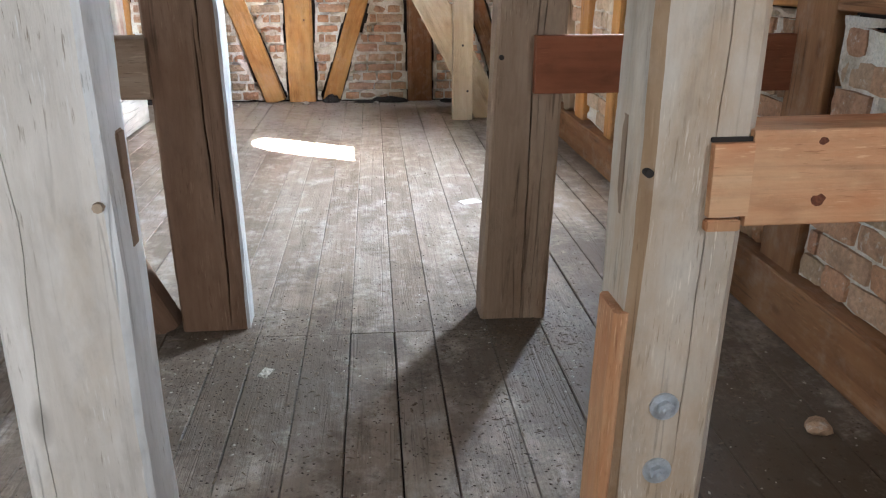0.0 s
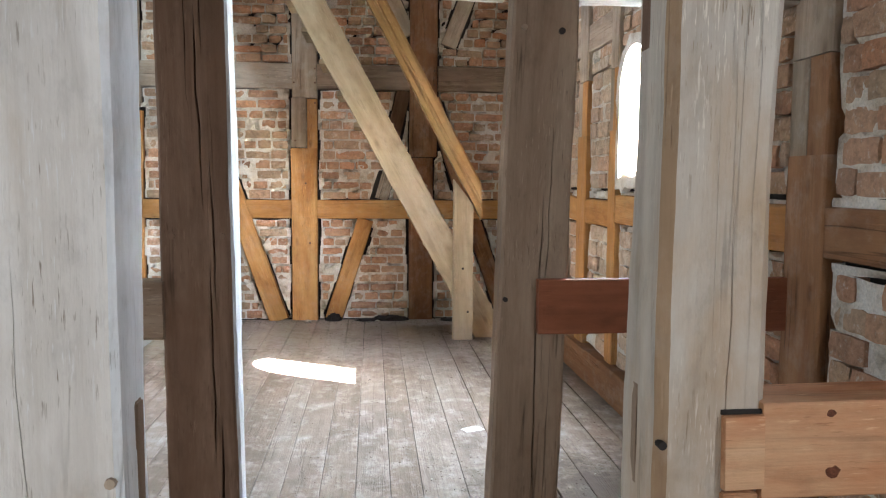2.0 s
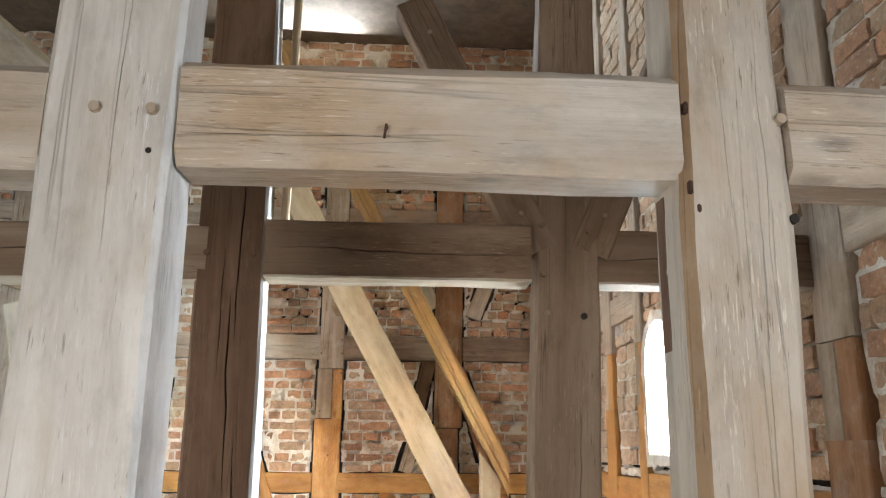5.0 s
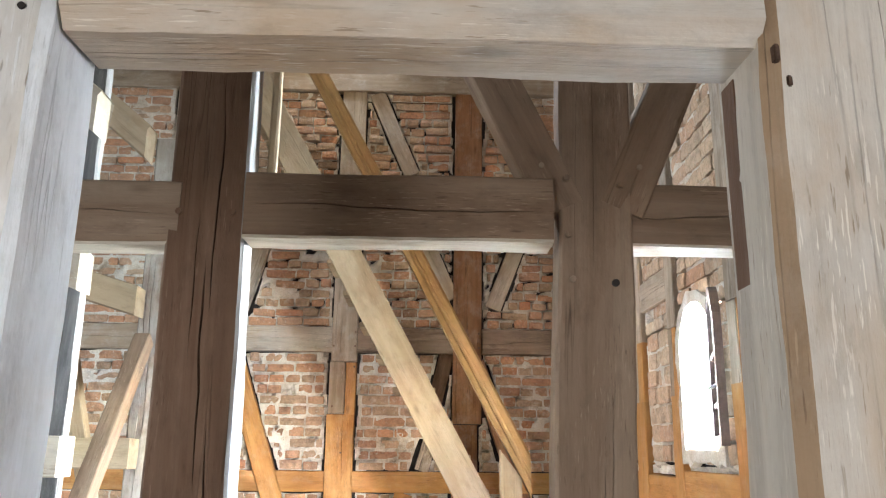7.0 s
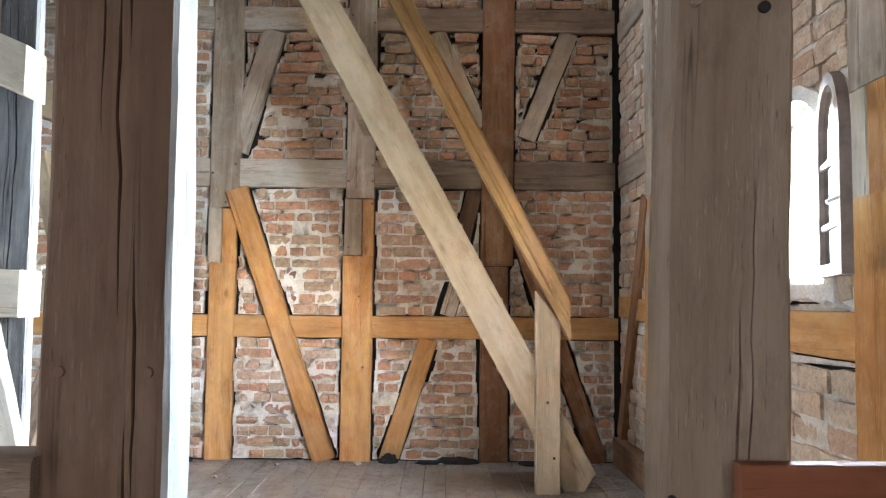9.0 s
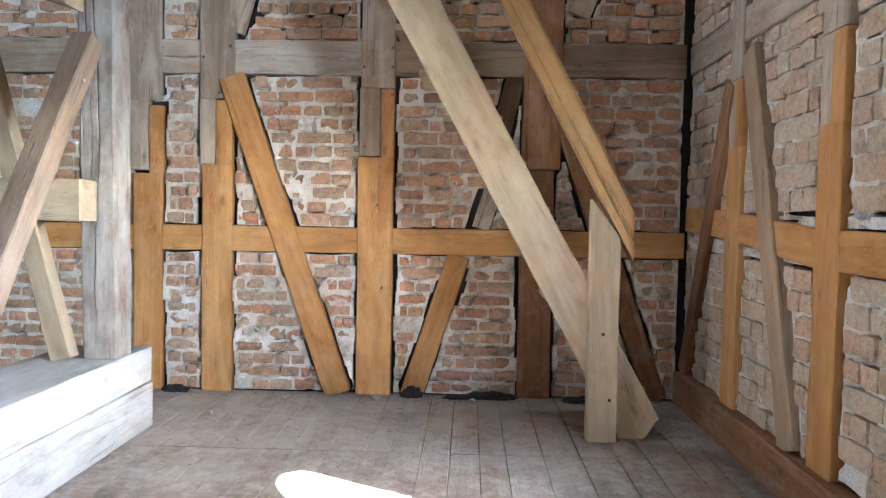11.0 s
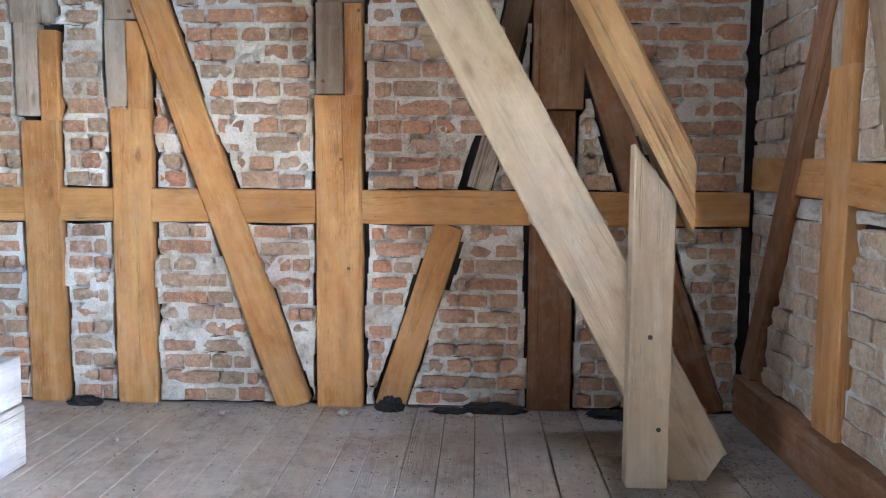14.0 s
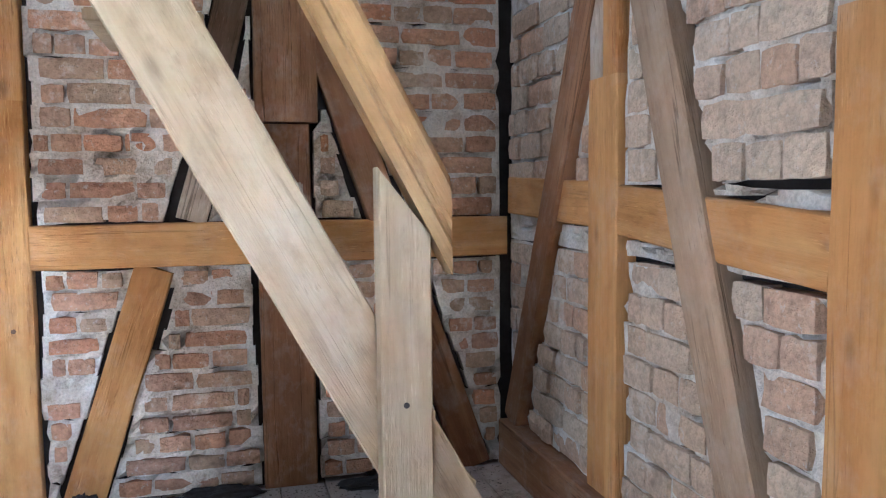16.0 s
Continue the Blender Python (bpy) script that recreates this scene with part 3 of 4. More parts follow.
north.holes.append([Vector((-0.305, 1.18)), Vector((-0.27, 1.18)), Vector((-0.19, 1.49)), Vector((-0.215, 1.45))])

for u, z in ((-2.28, 2.42), (-2.08, 2.50), (-1.09, 2.36), (-0.88, 2.50), (-0.88, 2.36), (-1.08, 1.78), (-0.88, 2.16), (0.12, 2.48), (0.33, 2.36), (0.33, 2.5), (0.12, 3.75), (0.34, 3.85), (-2.27, 3.8), (-1.08, 3.85), (-0.88, 3.78), (-0.98, 1.35), (-2.16, 2.16), (-0.94, 0.74)):
    pos = north.to(u, 0.012, z)
    part("peg", cylinder_bm(pos + Vector((0, 0.02, 0)), pos + Vector((0, -0.004, 0)), 0.010, 8), M_BROWN, north.root)

east = Wall("wall_east", "half-timbered brick wall with an arched window and orange timbers", lambda u, d, z: Vector((XR - d, u, z)), (-1, 0, 0))
E_ = east.beam
E_((Y0, 0.055), (9.55, 0.055), 0.23, M_RUSSET, 0.06, 0.18)
RPOSTS = [(8.545, 0.22), (7.31, 0.23), (6.56, 0.15), (5.575, 0.25), (4.25, 0.25), (3.0, 0.22), (1.6, 0.22)]
for i, (u, w) in enumerate(RPOSTS):
    lo, hi = (1.48, 1.83) if u < 5 else (1.72, 2.12)
    # below u = 5 the darker russet puts the dim light there into colour
    new_wood = M_ORANGE if u > 5 else M_RUSSET
    E_((u, 0.17), (u, lo), w, new_wood, 0.012, seed=i)
    E_((u - w / 4, lo), (u - w / 4, hi), w / 2, new_wood, 0.012, seed=i)
    E_((u + w / 4, lo), (u + w / 4, hi), w / 2 - 0.004, M_WALLGREY, 0.010, seed=i)
    E_((u, hi + 0.005), (u, TOP), w, M_WALLGREY, 0.010, seed=i)
ends = [9.55] + [v for u, w in RPOSTS for v in (u + w / 2, u - w / 2)] + [Y0]
for i in range(0, len(ends), 2):
    b, a = ends[i], ends[i + 1]
    za, zb = (1.165 + 0.075 * (min(9.0, max(7.4, v)) - 7.4) if v > 6.6 else 1.205 for v in (a, b))
    E_((a, za), (b, zb), 0.18, M_ORANGE if b > 5 else M_RUSSET, 0.006, seed=i)
    if not (a < 6.1 < b):
        zu = 2.25 if b < 5.5 else 2.42
        E_((a, zu), (b, zu + (0.0 if b > 5.5 else -0.02)), 0.20, M_WALLGREY, 0.004, seed=i)
    E_((a, 3.7), (b, 3.7), 0.2, M_WALLGREY, 0.004, seed=i)
E_((8.64, 2.12), (9.50, 0.17), 0.16, M_RUSSET, 0.022)
E_((8.335, 2.25), (7.63, 0.17), 0.185, M_TAN, 0.024)
# the arched window's opening
WY0, WY1, WZ0, WZS = 5.92, 6.42, 1.41, 1.96
arch = [Vector((WY0, WZ0)), Vector((WY1, WZ0)), Vector((WY1, WZS))]
WC, WR = (WY0 + WY1) / 2, (WY1 - WY0) / 2
for k in range(1, 12):
    an = math.pi * k / 12
    arch.append(Vector((WC + WR * math.cos(an), WZS + WR * math.sin(an))))
arch.append(Vector((WY0, WZS)))
east.holes.append(arch)


def solid(name, boxes, material, label, parent=None):
    """A wall's core: boxes butted end to end, in one mesh."""
    bm = bmesh.new()
    for b in boxes:
        sub = box_bm(*b, bevel=0)
        me = bpy.data.meshes.new("tmp")
        sub.to_mesh(me)
        sub.free()
        bm.from_mesh(me)
        bpy.data.meshes.remove(me)
    ob = part(name, bm, material, parent)
    if label:
        tagged(ob, label, "wall", "", "structure")
    return ob


CORE = 0.07
solid("wall_core", [(X0 - 0.3, XR + 0.3, YB + CORE, YB + 0.3, -0.3, TOP)], M_VOID, "", north.root)
# core of the east wall, round the arched window
xa, xb = XR + CORE, XR + 0.11
solid("wall_core", [(xa, xb, Y0 - 0.3, WY0 - 0.02, -0.3, TOP), (xa, xb, WY1 + 0.02, YB + CORE, -0.3, TOP),
                    (xa, xb, WY0 - 0.02, WY1 + 0.02, -0.3, WZ0 - 0.02), (xa, xb, WY0 - 0.02, WY1 + 0.02, WZS + WR + 0.02, TOP)], M_VOID, "", east.root)


def arch_strip(name, profile, inner, outer, x0, x1, material, parent, label="", ragged=0.0):
    """A solid band round an arch between two offsets of its outline, from x0 to x1."""
    n = len(profile)

    def off(p, by):
        if p.y > WZS:
            v = (p - Vector((WC, WZS))).normalized()
            return p + v * by
        return p + Vector(((1 if p.x > WC else -1) * by, -by if p.y < WZ0 + 0.01 else 0))

    verts, faces = [], []
    for p in profile:
        for by, x in ((inner, x0), (outer, x0), (outer, x1), (inner, x1)):
            q = off(p, by + (ragged * noise.noise(Vector((p.x * 17, p.y * 17, 2.5))) if by == outer else 0))
            verts.append((x, q.x, q.y))
    for i in range(n):
        k = (i + 1) % n
        for j in range(4):
            l = (j + 1) % 4
            faces.append((i * 4 + j, i * 4 + l, k * 4 + l, k * 4 + j))
    ob = new(name, mesh_from(name, verts, faces, material))
    if parent is not None:
        ob.parent = parent
    if label:
        tagged(ob, label)
    return ob


arch_strip("reveal", arch, 0.0, 0.03, XR - 0.002, XR + 0.112, M_MORTAR, east.root, "limewashed window reveal")

fine_arch = []
for i, p in enumerate(arch):
    q = arch[(i + 1) % len(arch)]
    many = max(1, int((q - p).length / 0.05))
    fine_arch += [p.lerp(q, k / many) for k in range(many)]
arch_strip("plaster_surround", fine_arch, 0.001, 0.075, XR - 0.012, XR + 0.04, M_MORTAR, east.root, "crumbling lime plaster round the window", 0.05)

window = tagged(new("window_1"), "narrow arched window with its dark casement swung open", "window", "", "structure")
arch_strip("window_frame", arch, -0.012, 0.0, XR + 0.07, XR + 0.10, M_SASH, window)
sash = holder("casement", "dark wooden arched casement with old glass, standing open", "casement", at=(XR - 0.015, WY0 - 0.01, 0))


def casement():
    """The casement, swung back along the wall; local y runs from the hinges to the free edge."""
    n = 10
    w, r = 0.47, 0.235
    outline = [(0, WZ0 + 0.02), (w, WZ0 + 0.02), (w, WZS)] + [(r + r * math.cos(math.pi * k / n), WZS + r * math.sin(math.pi * k / n)) for k in range(1, n)] + [(0, WZS)]
    cx, cz = r, (WZ0 + WZS) / 2 + 0.1
    verts, faces = [], []
    for y, z in outline:
        iy = cx + (y - cx) * 0.80
        iz = (WZ0 + 0.065) if z < WZ0 + 0.03 else (z if z <= WZS + 1e-6 else WZS + (z - WZS) * 0.80)
        for a, b, x in ((y, z, -0.02), (y, z, 0.02), (iy, iz, 0.02), (iy, iz, -0.02)):
            verts.append((x, -a, b))
    m = len(outline)
    for i in range(m):
        k = (i + 1) % m
        for j in range(4):
            l = (j + 1) % 4
            faces.append((i * 4 + j, i * 4 + l, k * 4 + l, k * 4 + j))
    fr = new("frame", mesh_from("frame", verts, faces, M_SASH))
    fr.parent = sash
    pane = [(0.0, -(cx + (y - cx) * 0.82), (WZ0 + 0.06) if z < WZ0 + 0.03 else (z if z <= WZS + 1e-6 else WZS + (z - WZS) * 0.82)) for y, z in outline]
    gl = new("pane", mesh_from("pane", pane, [tuple(range(m))], M_GLASS))
    gl.parent = sash
    gl.visible_shadow = False
    so = gl.modifiers.new("thickness", "SOLIDIFY")
    so.thickness = 0.004
    for z in (1.62, 1.86):
        part("glazing_bar", box_bm(-0.014, 0.014, -0.43, -0.04, z - 0.011, z + 0.011, 0.002), M_SASH, sash)
    part("handle", cylinder_bm((-0.02, -0.45, 1.70), (-0.06, -0.45, 1.68), 0.008), M_STEEL, sash, "small metal casement handle")


casement()
sash.rotation_euler = (0, 0, radians(-17))



def unseen_window(name, label, at, along, wide, high):
    """An unseen square window put round a lamp: four frame bars, a mullion and a sill; 'along' is the way it runs in
    plan.
    """
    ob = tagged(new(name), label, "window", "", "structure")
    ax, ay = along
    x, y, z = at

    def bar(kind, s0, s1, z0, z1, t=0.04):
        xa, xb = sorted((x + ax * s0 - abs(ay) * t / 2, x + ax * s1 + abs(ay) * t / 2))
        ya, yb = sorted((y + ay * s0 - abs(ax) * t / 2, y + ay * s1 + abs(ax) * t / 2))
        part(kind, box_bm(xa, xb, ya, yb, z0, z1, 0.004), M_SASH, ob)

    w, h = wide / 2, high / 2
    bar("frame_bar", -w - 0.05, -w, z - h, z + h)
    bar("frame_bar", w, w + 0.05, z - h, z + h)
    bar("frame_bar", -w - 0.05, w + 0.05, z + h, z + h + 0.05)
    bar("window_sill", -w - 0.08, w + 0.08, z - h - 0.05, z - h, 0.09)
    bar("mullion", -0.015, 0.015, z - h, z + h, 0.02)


# unseen frames added round the lamps; only the side window has a shadow behind it
unseen_window("fill_window_2", "added unseen window frame behind the walk, round a fill lamp", (-1.5, 0.235, 0.95), (1, 0), 0.92, 1.22)
unseen_window("window_3", "unseen side window frame, assumed from a post's shadow", (1.262, 1.35, 1.55), (0, 1), 0.52, 0.92)
unseen_window("fill_window_4", "added unseen window frame in the west wall, round a fill lamp", (-5.175, 4.3, 1.15), (0, 1), 0.82, 0.92)

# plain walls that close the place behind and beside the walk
solid("wall_west", [(X0 - 0.3, X0, Y0 - 0.3, YB + CORE, -0.3, TOP)], M_UNSEEN_WALL, "plain unseen side wall, coloured dark to cut bounced light")
solid("wall_south", [(X0, XR + CORE, Y0 - 0.3, Y0, -0.3, TOP)], M_UNSEEN_WALL, "plain unseen wall behind the walk, coloured dark to cut bounced light")
# closing ceiling added out of view; its dark tone cuts bounced light
ceil = part("ceiling", box_bm(X0 - 0.3, XR + 0.3, Y0 - 0.3, YB + 0.3, TOP, TOP + 0.2, 0), M_BOARDS)
tagged(ceil, "plain unseen ceiling, coloured dark to cut bounced light", "ceiling", "", "structure")
gr = part("ground", box_bm(-400, 400, -400, 400, -3.4, -3.2, 0), M_GROUND)
tagged(gr, "grassy ground outside the building", "ground", "", "structure")

# ---- floor ----
floor = tagged(new("floor"), "worn grey-brown floor planks strewn with dust and crumbs", "floor", "", "structure")
part("subfloor", box_bm(X0, XR + CORE, Y0, YB + CORE, -0.2, FZ - 0.03, 0), M_VOID, floor)

# ---- timber frame nearest the start ----
CD, AB = 2.85, 4.30


def peg(parent, x, y, z, r=0.012, out=0.012, material=None):
    part("peg", cylinder_bm((x, y + 0.03, z), (x, y - out, z), r, 8, r * 0.85), material or M_WALLGREY, parent)


def hole(parent, x, y, z, r=0.012):
    # a dark disc, slightly proud; the hole's shade is its colour
    bm = cylinder_bm((x, y + 0.02, z), (x, y - 0.002, z), r, 12)
    part("peg_hole_disc", bm, M_VOID, parent)


c_post = holder("timber_post", "thick weathered grey post, hewn and checked, with an empty mortise", "post", group="timber frame posts")
# brighter copy of the grey timber, bluer at the side: light as colour
timber("shaft", (-0.836, CD + 0.08, FZ), (-0.838, CD + 0.08, 2.9), 0.228, 0.16, M_LIT_GREY, chamfer=0.012, skin=M_LIT_BLUISH, wobble=0.007, crack=[(0.25, 0.02, 0.45, 0.003), (0.55, 0.6, 0.9, 0.002)], parent=c_post)
peg(c_post, -0.74, CD, 0.869, 0.011)
peg(c_post, -0.86, CD, 2.03)
peg(c_post, -0.76, CD, 2.03)
hole(c_post, -0.760, CD, 1.952, 0.005)
# a proud box in place of the recess, darker than the face round it
part("mortise", box_bm(-0.734, -0.7205, CD + 0.085, CD + 0.125, 0.76, 0.98, 0.004), M_TAUPE, c_post)

d_post = holder("timber_post", "pale weathered grey post with bolts, pegs and a mortise", "post", group="timber frame posts")
timber("shaft", (0.293, CD + 0.09, FZ), (0.318, CD + 0.09, 2.9), 0.205, 0.18, M_GREY, chamfer=0.020, wobble=0.007, edge=M_TAN, crack=[(0.6, 0.1, 0.5, 0.0035), (0.78, 0.55, 0.8, 0.002)], parent=d_post, seed=4)
hole(d_post, 0.213, CD, 0.908, 0.008)
hole(d_post, 0.411, CD, 1.857, 0.009)
peg(d_post, 0.40, CD, 2.05)
# dark proud boxes carry the shade of slots and mortises as colour
for x, z, h in ((0.221, 1.912, 0.013), (0.234, 1.872, 0.008), (0.222, 2.07, 0.012)):
    part("mortise", box_bm(x - 0.004, x + 0.004, CD - 0.003, CD + 0.03, z - h, z + h, 0.002), M_IRON, d_post, "small dark box in place of a shaded slot")
part("mortise", box_bm(0.1965, 0.206, CD + 0.09, CD + 0.125, 0.80, 1.0, 0.004), M_TAUPE, d_post)
part("mortise", box_bm(0.2045, 0.214, CD + 0.10, CD + 0.15, 1.62, 1.93, 0.004), M_BROWN, d_post)
timber("repair_strip", (0.178, CD + 0.065, FZ), (0.191, CD + 0.065, 0.63), 0.032, 0.11, M_RAW, parent=d_post, label="orange repair strip at the foot")
for z in (0.429, 0.277):
    wsh = part("washer", cylinder_bm((0.289, CD + 0.004, z), (0.289, CD - 0.005, z), 0.030, 20), M_STEEL, d_post, "round zinc washer")
    part("nut", cylinder_bm((0.289, CD - 0.005, z), (0.289, CD - 0.018, z), 0.017, 6), M_STEEL, wsh)
    part("bolt", cylinder_bm((0.289, CD - 0.018, z), (0.289, CD - 0.028, z), 0.008, 12), M_STEEL, wsh)

for x0, x1, z, cr in ((-0.717, 0.212, 2.040, (0.75, 0.0, 0.45, 0.003)), (0.418, 1.27, 2.035, None), (X0 + 0.01, -0.952, 2.02, None)):
    t = timber("tie_beam", (x0, CD + 0.085, z), (x1, CD + 0.085, z), 0.206, 0.165, M_GREY, chamfer=0.026, wobble=0.007, crack=cr)
    tagged(t, "heavy weathered grey tie beam tenoned between posts", "beam", "tie beams")

rail = holder("wall_rail", "raw reddish sawn rail lapped into the post", "rail")
timber("rail_body", (0.395, CD + 0.055, 0.895), (1.22, CD + 0.055, 0.905), 0.178, 0.13, M_RAW, parent=rail, chamfer=0.004, wobble=0.002)
timber("lap", (0.322, CD - 0.003, 0.895), (0.395, CD - 0.003, 0.897), 0.135, 0.03, M_RAW, parent=rail, chamfer=0.002, wobble=0.001)


part("wedge", box_bm(0.322, 0.388, CD - 0.016, CD + 0.004, 0.800, 0.822, 0.003), M_RAW, rail, "small raw wedge under the lap")
# a near-black strip puts the shade of the joint into colour
part("gap", box_bm(0.318, 0.398, CD - 0.0045, CD + 0.002, 0.9635, 0.9725, 0.001), M_VOID, rail, "dark strip for the shaded gap over the lap")


def knot(parent, x, y, z, r, seed):
    """A dark oval knot, flush with the sawn side."""
    rng = random.Random(seed)
    pts = [(x + 1.25 * r * rng.uniform(0.75, 1.2) * math.cos(k * 0.4488), z + r * rng.uniform(0.75, 1.2) * math.sin(k * 0.4488)) for k in range(14)]
    verts = [(px, y - 0.0008, pz) for px, pz in pts] + [(px, y + 0.004, pz) for px, pz in pts]
    faces = [tuple(range(14)), tuple(range(27, 13, -1))] + [(k, 14 + k, 14 + (k + 1) % 14, (k + 1) % 14) for k in range(14)]
    ob = new("knot", mesh_from("knot", verts, faces, M_KNOT))
    ob.parent = parent
    tagged(ob, "dark red knot in the rail")


for i, (x, z, r) in enumerate(((0.522, 0.965, 0.007), (0.530, 0.855, 0.012), (0.86, 0.90, 0.009))):
    knot(rail, x, CD - 0.0100, z, r, i)


def brace(p0, p1, wide, deep, material, label, group="", face=(0, -1, 0), chamfer=0.008):
    """A slanting strut with a peg near either end."""
    root = holder("brace", label, "brace", group=group)
    timber("strut", p0, p1, wide, deep, material, face=face, chamfer=chamfer, parent=root)
    a, b, f = Vector(p0), Vector(p1), Vector(face)
    f = (f - (b - a).normalized() * f.dot((b - a).normalized())).normalized()
    for s in (0.14, 0.86):
        c = a.lerp(b, s) + f * deep / 2
        part("peg", cylinder_bm(c - f * 0.03, c + f * 0.008, 0.011, 8, 0.009), M_WALLGREY, root)


# ---- second frame ----
a_post = holder("timber_post", "dark brown hewn post with a long open drying crack", "post", group="timber frame posts")
# a paler material puts the window light on the right side into colour
timber("shaft", (-0.895, AB + 0.05, FZ), (-0.953, AB + 0.15, 3.3), 0.252, 0.14, M_BROWN, chamfer=0.010, skin=M_LIT_SIDE, wobble=0.006, crack=[(0.70, 0.01, 0.17, 0.012), (0.60, 0.13, 0.34, 0.012), (0.66, 0.30, 0.45, 0.010), (0.53, 0.40, 0.60, 0.011), (0.61, 0.56, 0.78, 0.010), (0.40, 0.5, 0.66, 0.005)], parent=a_post, seed=2)
for x, z in ((-1.02, 2.13), (-0.85, 2.13), (-1.0, 1.18), (-0.83, 1.18)):
    peg(a_post, x, AB - 0.02 + 0.030 * z, z, 0.013, 0.008, M_BROWN)
b_post = holder("timber_post", "grey-brown leaning post with pegs and a dark peg hole", "post", group="timber frame posts")
timber("shaft", (0.250, AB + 0.065, FZ), (0.355, AB + 0.105, 3.3), 0.262, 0.13, M_TAUPE, chamfer=0.010, wobble=0.008, crack=[(0.6, 0.0, 0.42, 0.010), (0.7, 0.2, 0.5, 0.005)], parent=b_post, seed=3, taper=0.13)
hole(b_post, 0.372, AB + 0.013, 1.915, 0.012)
for x, z in ((0.225, 2.07), (0.40, 2.24), (0.225, 2.26), (0.236, 1.925)):
    peg(b_post, x, AB + 0.017, z, 0.012, 0.012, M_TAUPE)
hole(b_post, 0.178, AB + 0.002, 0.95, 0.009)
for x0, x1, z, mt in ((-0.796, 0.172, 2.136, M_TAUPE), (0.40, 1.27, 2.15, M_TAUPE), (-2.6, -1.02, 2.126, M_TAUPE)):
    back = 0.04 if -1 < x0 and x1 < 1 else 0.118
    # undersides take a paler timber: light bounced off the floor, as colour
    t = timber("collar_beam", (x0, AB + back, z), (x1, AB + back, z), 0.212, 0.15, mt, chamfer=0.008, skin=M_CREAM, wobble=0.005, crack=(0.52, 0.02, 0.98, 0.007))
    tagged(t, "old grey-brown beam with a long drying split", "beam", "collar beams")
for x0, x1, s in ((0.195, -0.28, 1), (0.425, 0.86, -1)):
    brace((x0 + 0.02 * s, AB + 0.08, 2.16), (x1, AB + 0.08, 3.2), 0.15, 0.11, M_TAUPE, "old brown diagonal brace pegged to the post", "post braces", chamfer=0.006)
t = timber("board", (0.292, AB - 0.018, 0.928), (1.225, AB - 0.018, 0.931), 0.198, 0.045, M_RED, chamfer=0.003, wobble=0.001)
tagged(t, "smooth red-brown board nailed across the post", "board")
t = timber("wall_rail", (-2.30, AB + 0.04, 0.92), (-1.03, AB + 0.04, 0.92), 0.205, 0.12, M_TAUPE)
tagged(t, "old brown rail tenoned into the post", "rail")
t = timber("batten", (-0.765, AB + 0.20, 2.23), (-0.765, AB + 0.20, 3.3), 0.03, 0.05, M_PALE)
tagged(t, "thin pale batten behind the post", "batten")
brace((-1.085, AB + 0.02, FZ), (-1.41, AB + 0.04, 0.62), 0.12, 0.1, M_BROWN, "dark brown foot brace on the floor")

# ---- left frame ----
sill = holder("sill_beam", "stacked pale squared sill beams lying on the floor", "beam")
timber("lower_beam", (-2.51, 5.2, 0.085), (-2.51, 8.56, 0.085), 0.28, 0.52, M_SILL, face=(1, 0, 0), chamfer=0.006, wobble=0.004, parent=sill)
timber("upper_beam", (-2.51, 5.2, 0.337), (-2.51, 8.55, 0.337), 0.215, 0.51, M_SILL, face=(1, 0, 0), chamfer=0.006, wobble=0.004, parent=sill, seed=3)
for y, mt in ((6.58, M_BLACK), (8.10, M_STAINED)):
    # the dark post's right side is paler: window light put into its colour
    t = timber("timber_post", (-2.37, y + (0.043 if mt is M_BLACK else 0.11), 0.445), (-2.39, y + (0.043 if mt is M_BLACK else 0.11), 3.9), 0.20, 0.075 if mt is M_BLACK else 0.21, mt, chamfer=0.012, skin=M_LIT_SIDE if mt is M_BLACK else None, wobble=0.010, crack=[(0.5, 0.0, 0.7, 0.012), (0.3, 0.2, 0.9, 0.008)], seed=int(y))
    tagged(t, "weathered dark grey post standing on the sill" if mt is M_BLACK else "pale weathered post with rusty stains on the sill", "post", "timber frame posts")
    near = y < 7
    # the near bay takes the paler timber, its strong light put into colour
    wd = M_CREAM if near else M_PALE
    # a level beam, a gently sloping one and a steep one, each with a plumb-cut end
    for xe, z0, slope in ((-2.205 if near else -2.37, 1.335, 0.0), (-2.225 if near else -2.44, 2.38 if near else 2.48, 0.42 if near else 0.30), (-2.245 if near else -2.50, 3.38 if near else 3.80, 0.84)):
        t = timber("cross_beam", (xe, y - 0.11, z0), (-4.5, y - 0.11, z0 + slope * (xe + 4.5)), 0.222, 0.20, wd, chamfer=0.008, wobble=0.006, seed=int(y * 3 + z0), slant0=slope)
        tagged(t, "pale cross beam with its sawn end showing", "beam", "cross beams")
    back = 0.0 if near else 0.28
    brace((-2.27 - back, y - 0.02, 0.45), (-2.75 - back, y - 0.02, 2.3), 0.12, 0.10, wd, "pale slanting brace on the sill", "frame braces")
brace((-2.40, 6.85, 0.5), (-2.40, 8.05, 2.2), 0.14, 0.12, M_TAUPE, "old brown brace between two posts", "frame braces", face=(1, 0, 0))

# ---- stair ----
stair = holder("stair", "steep open stair of pale new wood with a handrail", "stair", at=(0, 0, 0))
SY = 8.42


def stair_x(z, edge):
    """The stringer's lower (0) or upper (1) edge at a height."""
    return 0.615 - z * 0.560 if edge == 0 else 0.875 - z * 0.543


s0 = Vector(((stair_x(-0.006, 0) + stair_x(-0.006, 1)) / 2, SY + 0.03, -0.006))
s1 = Vector(((stair_x(5.1, 0) + stair_x(5.1, 1)) / 2, SY + 0.03, 5.1))
ax = (s1 - s0).normalized()
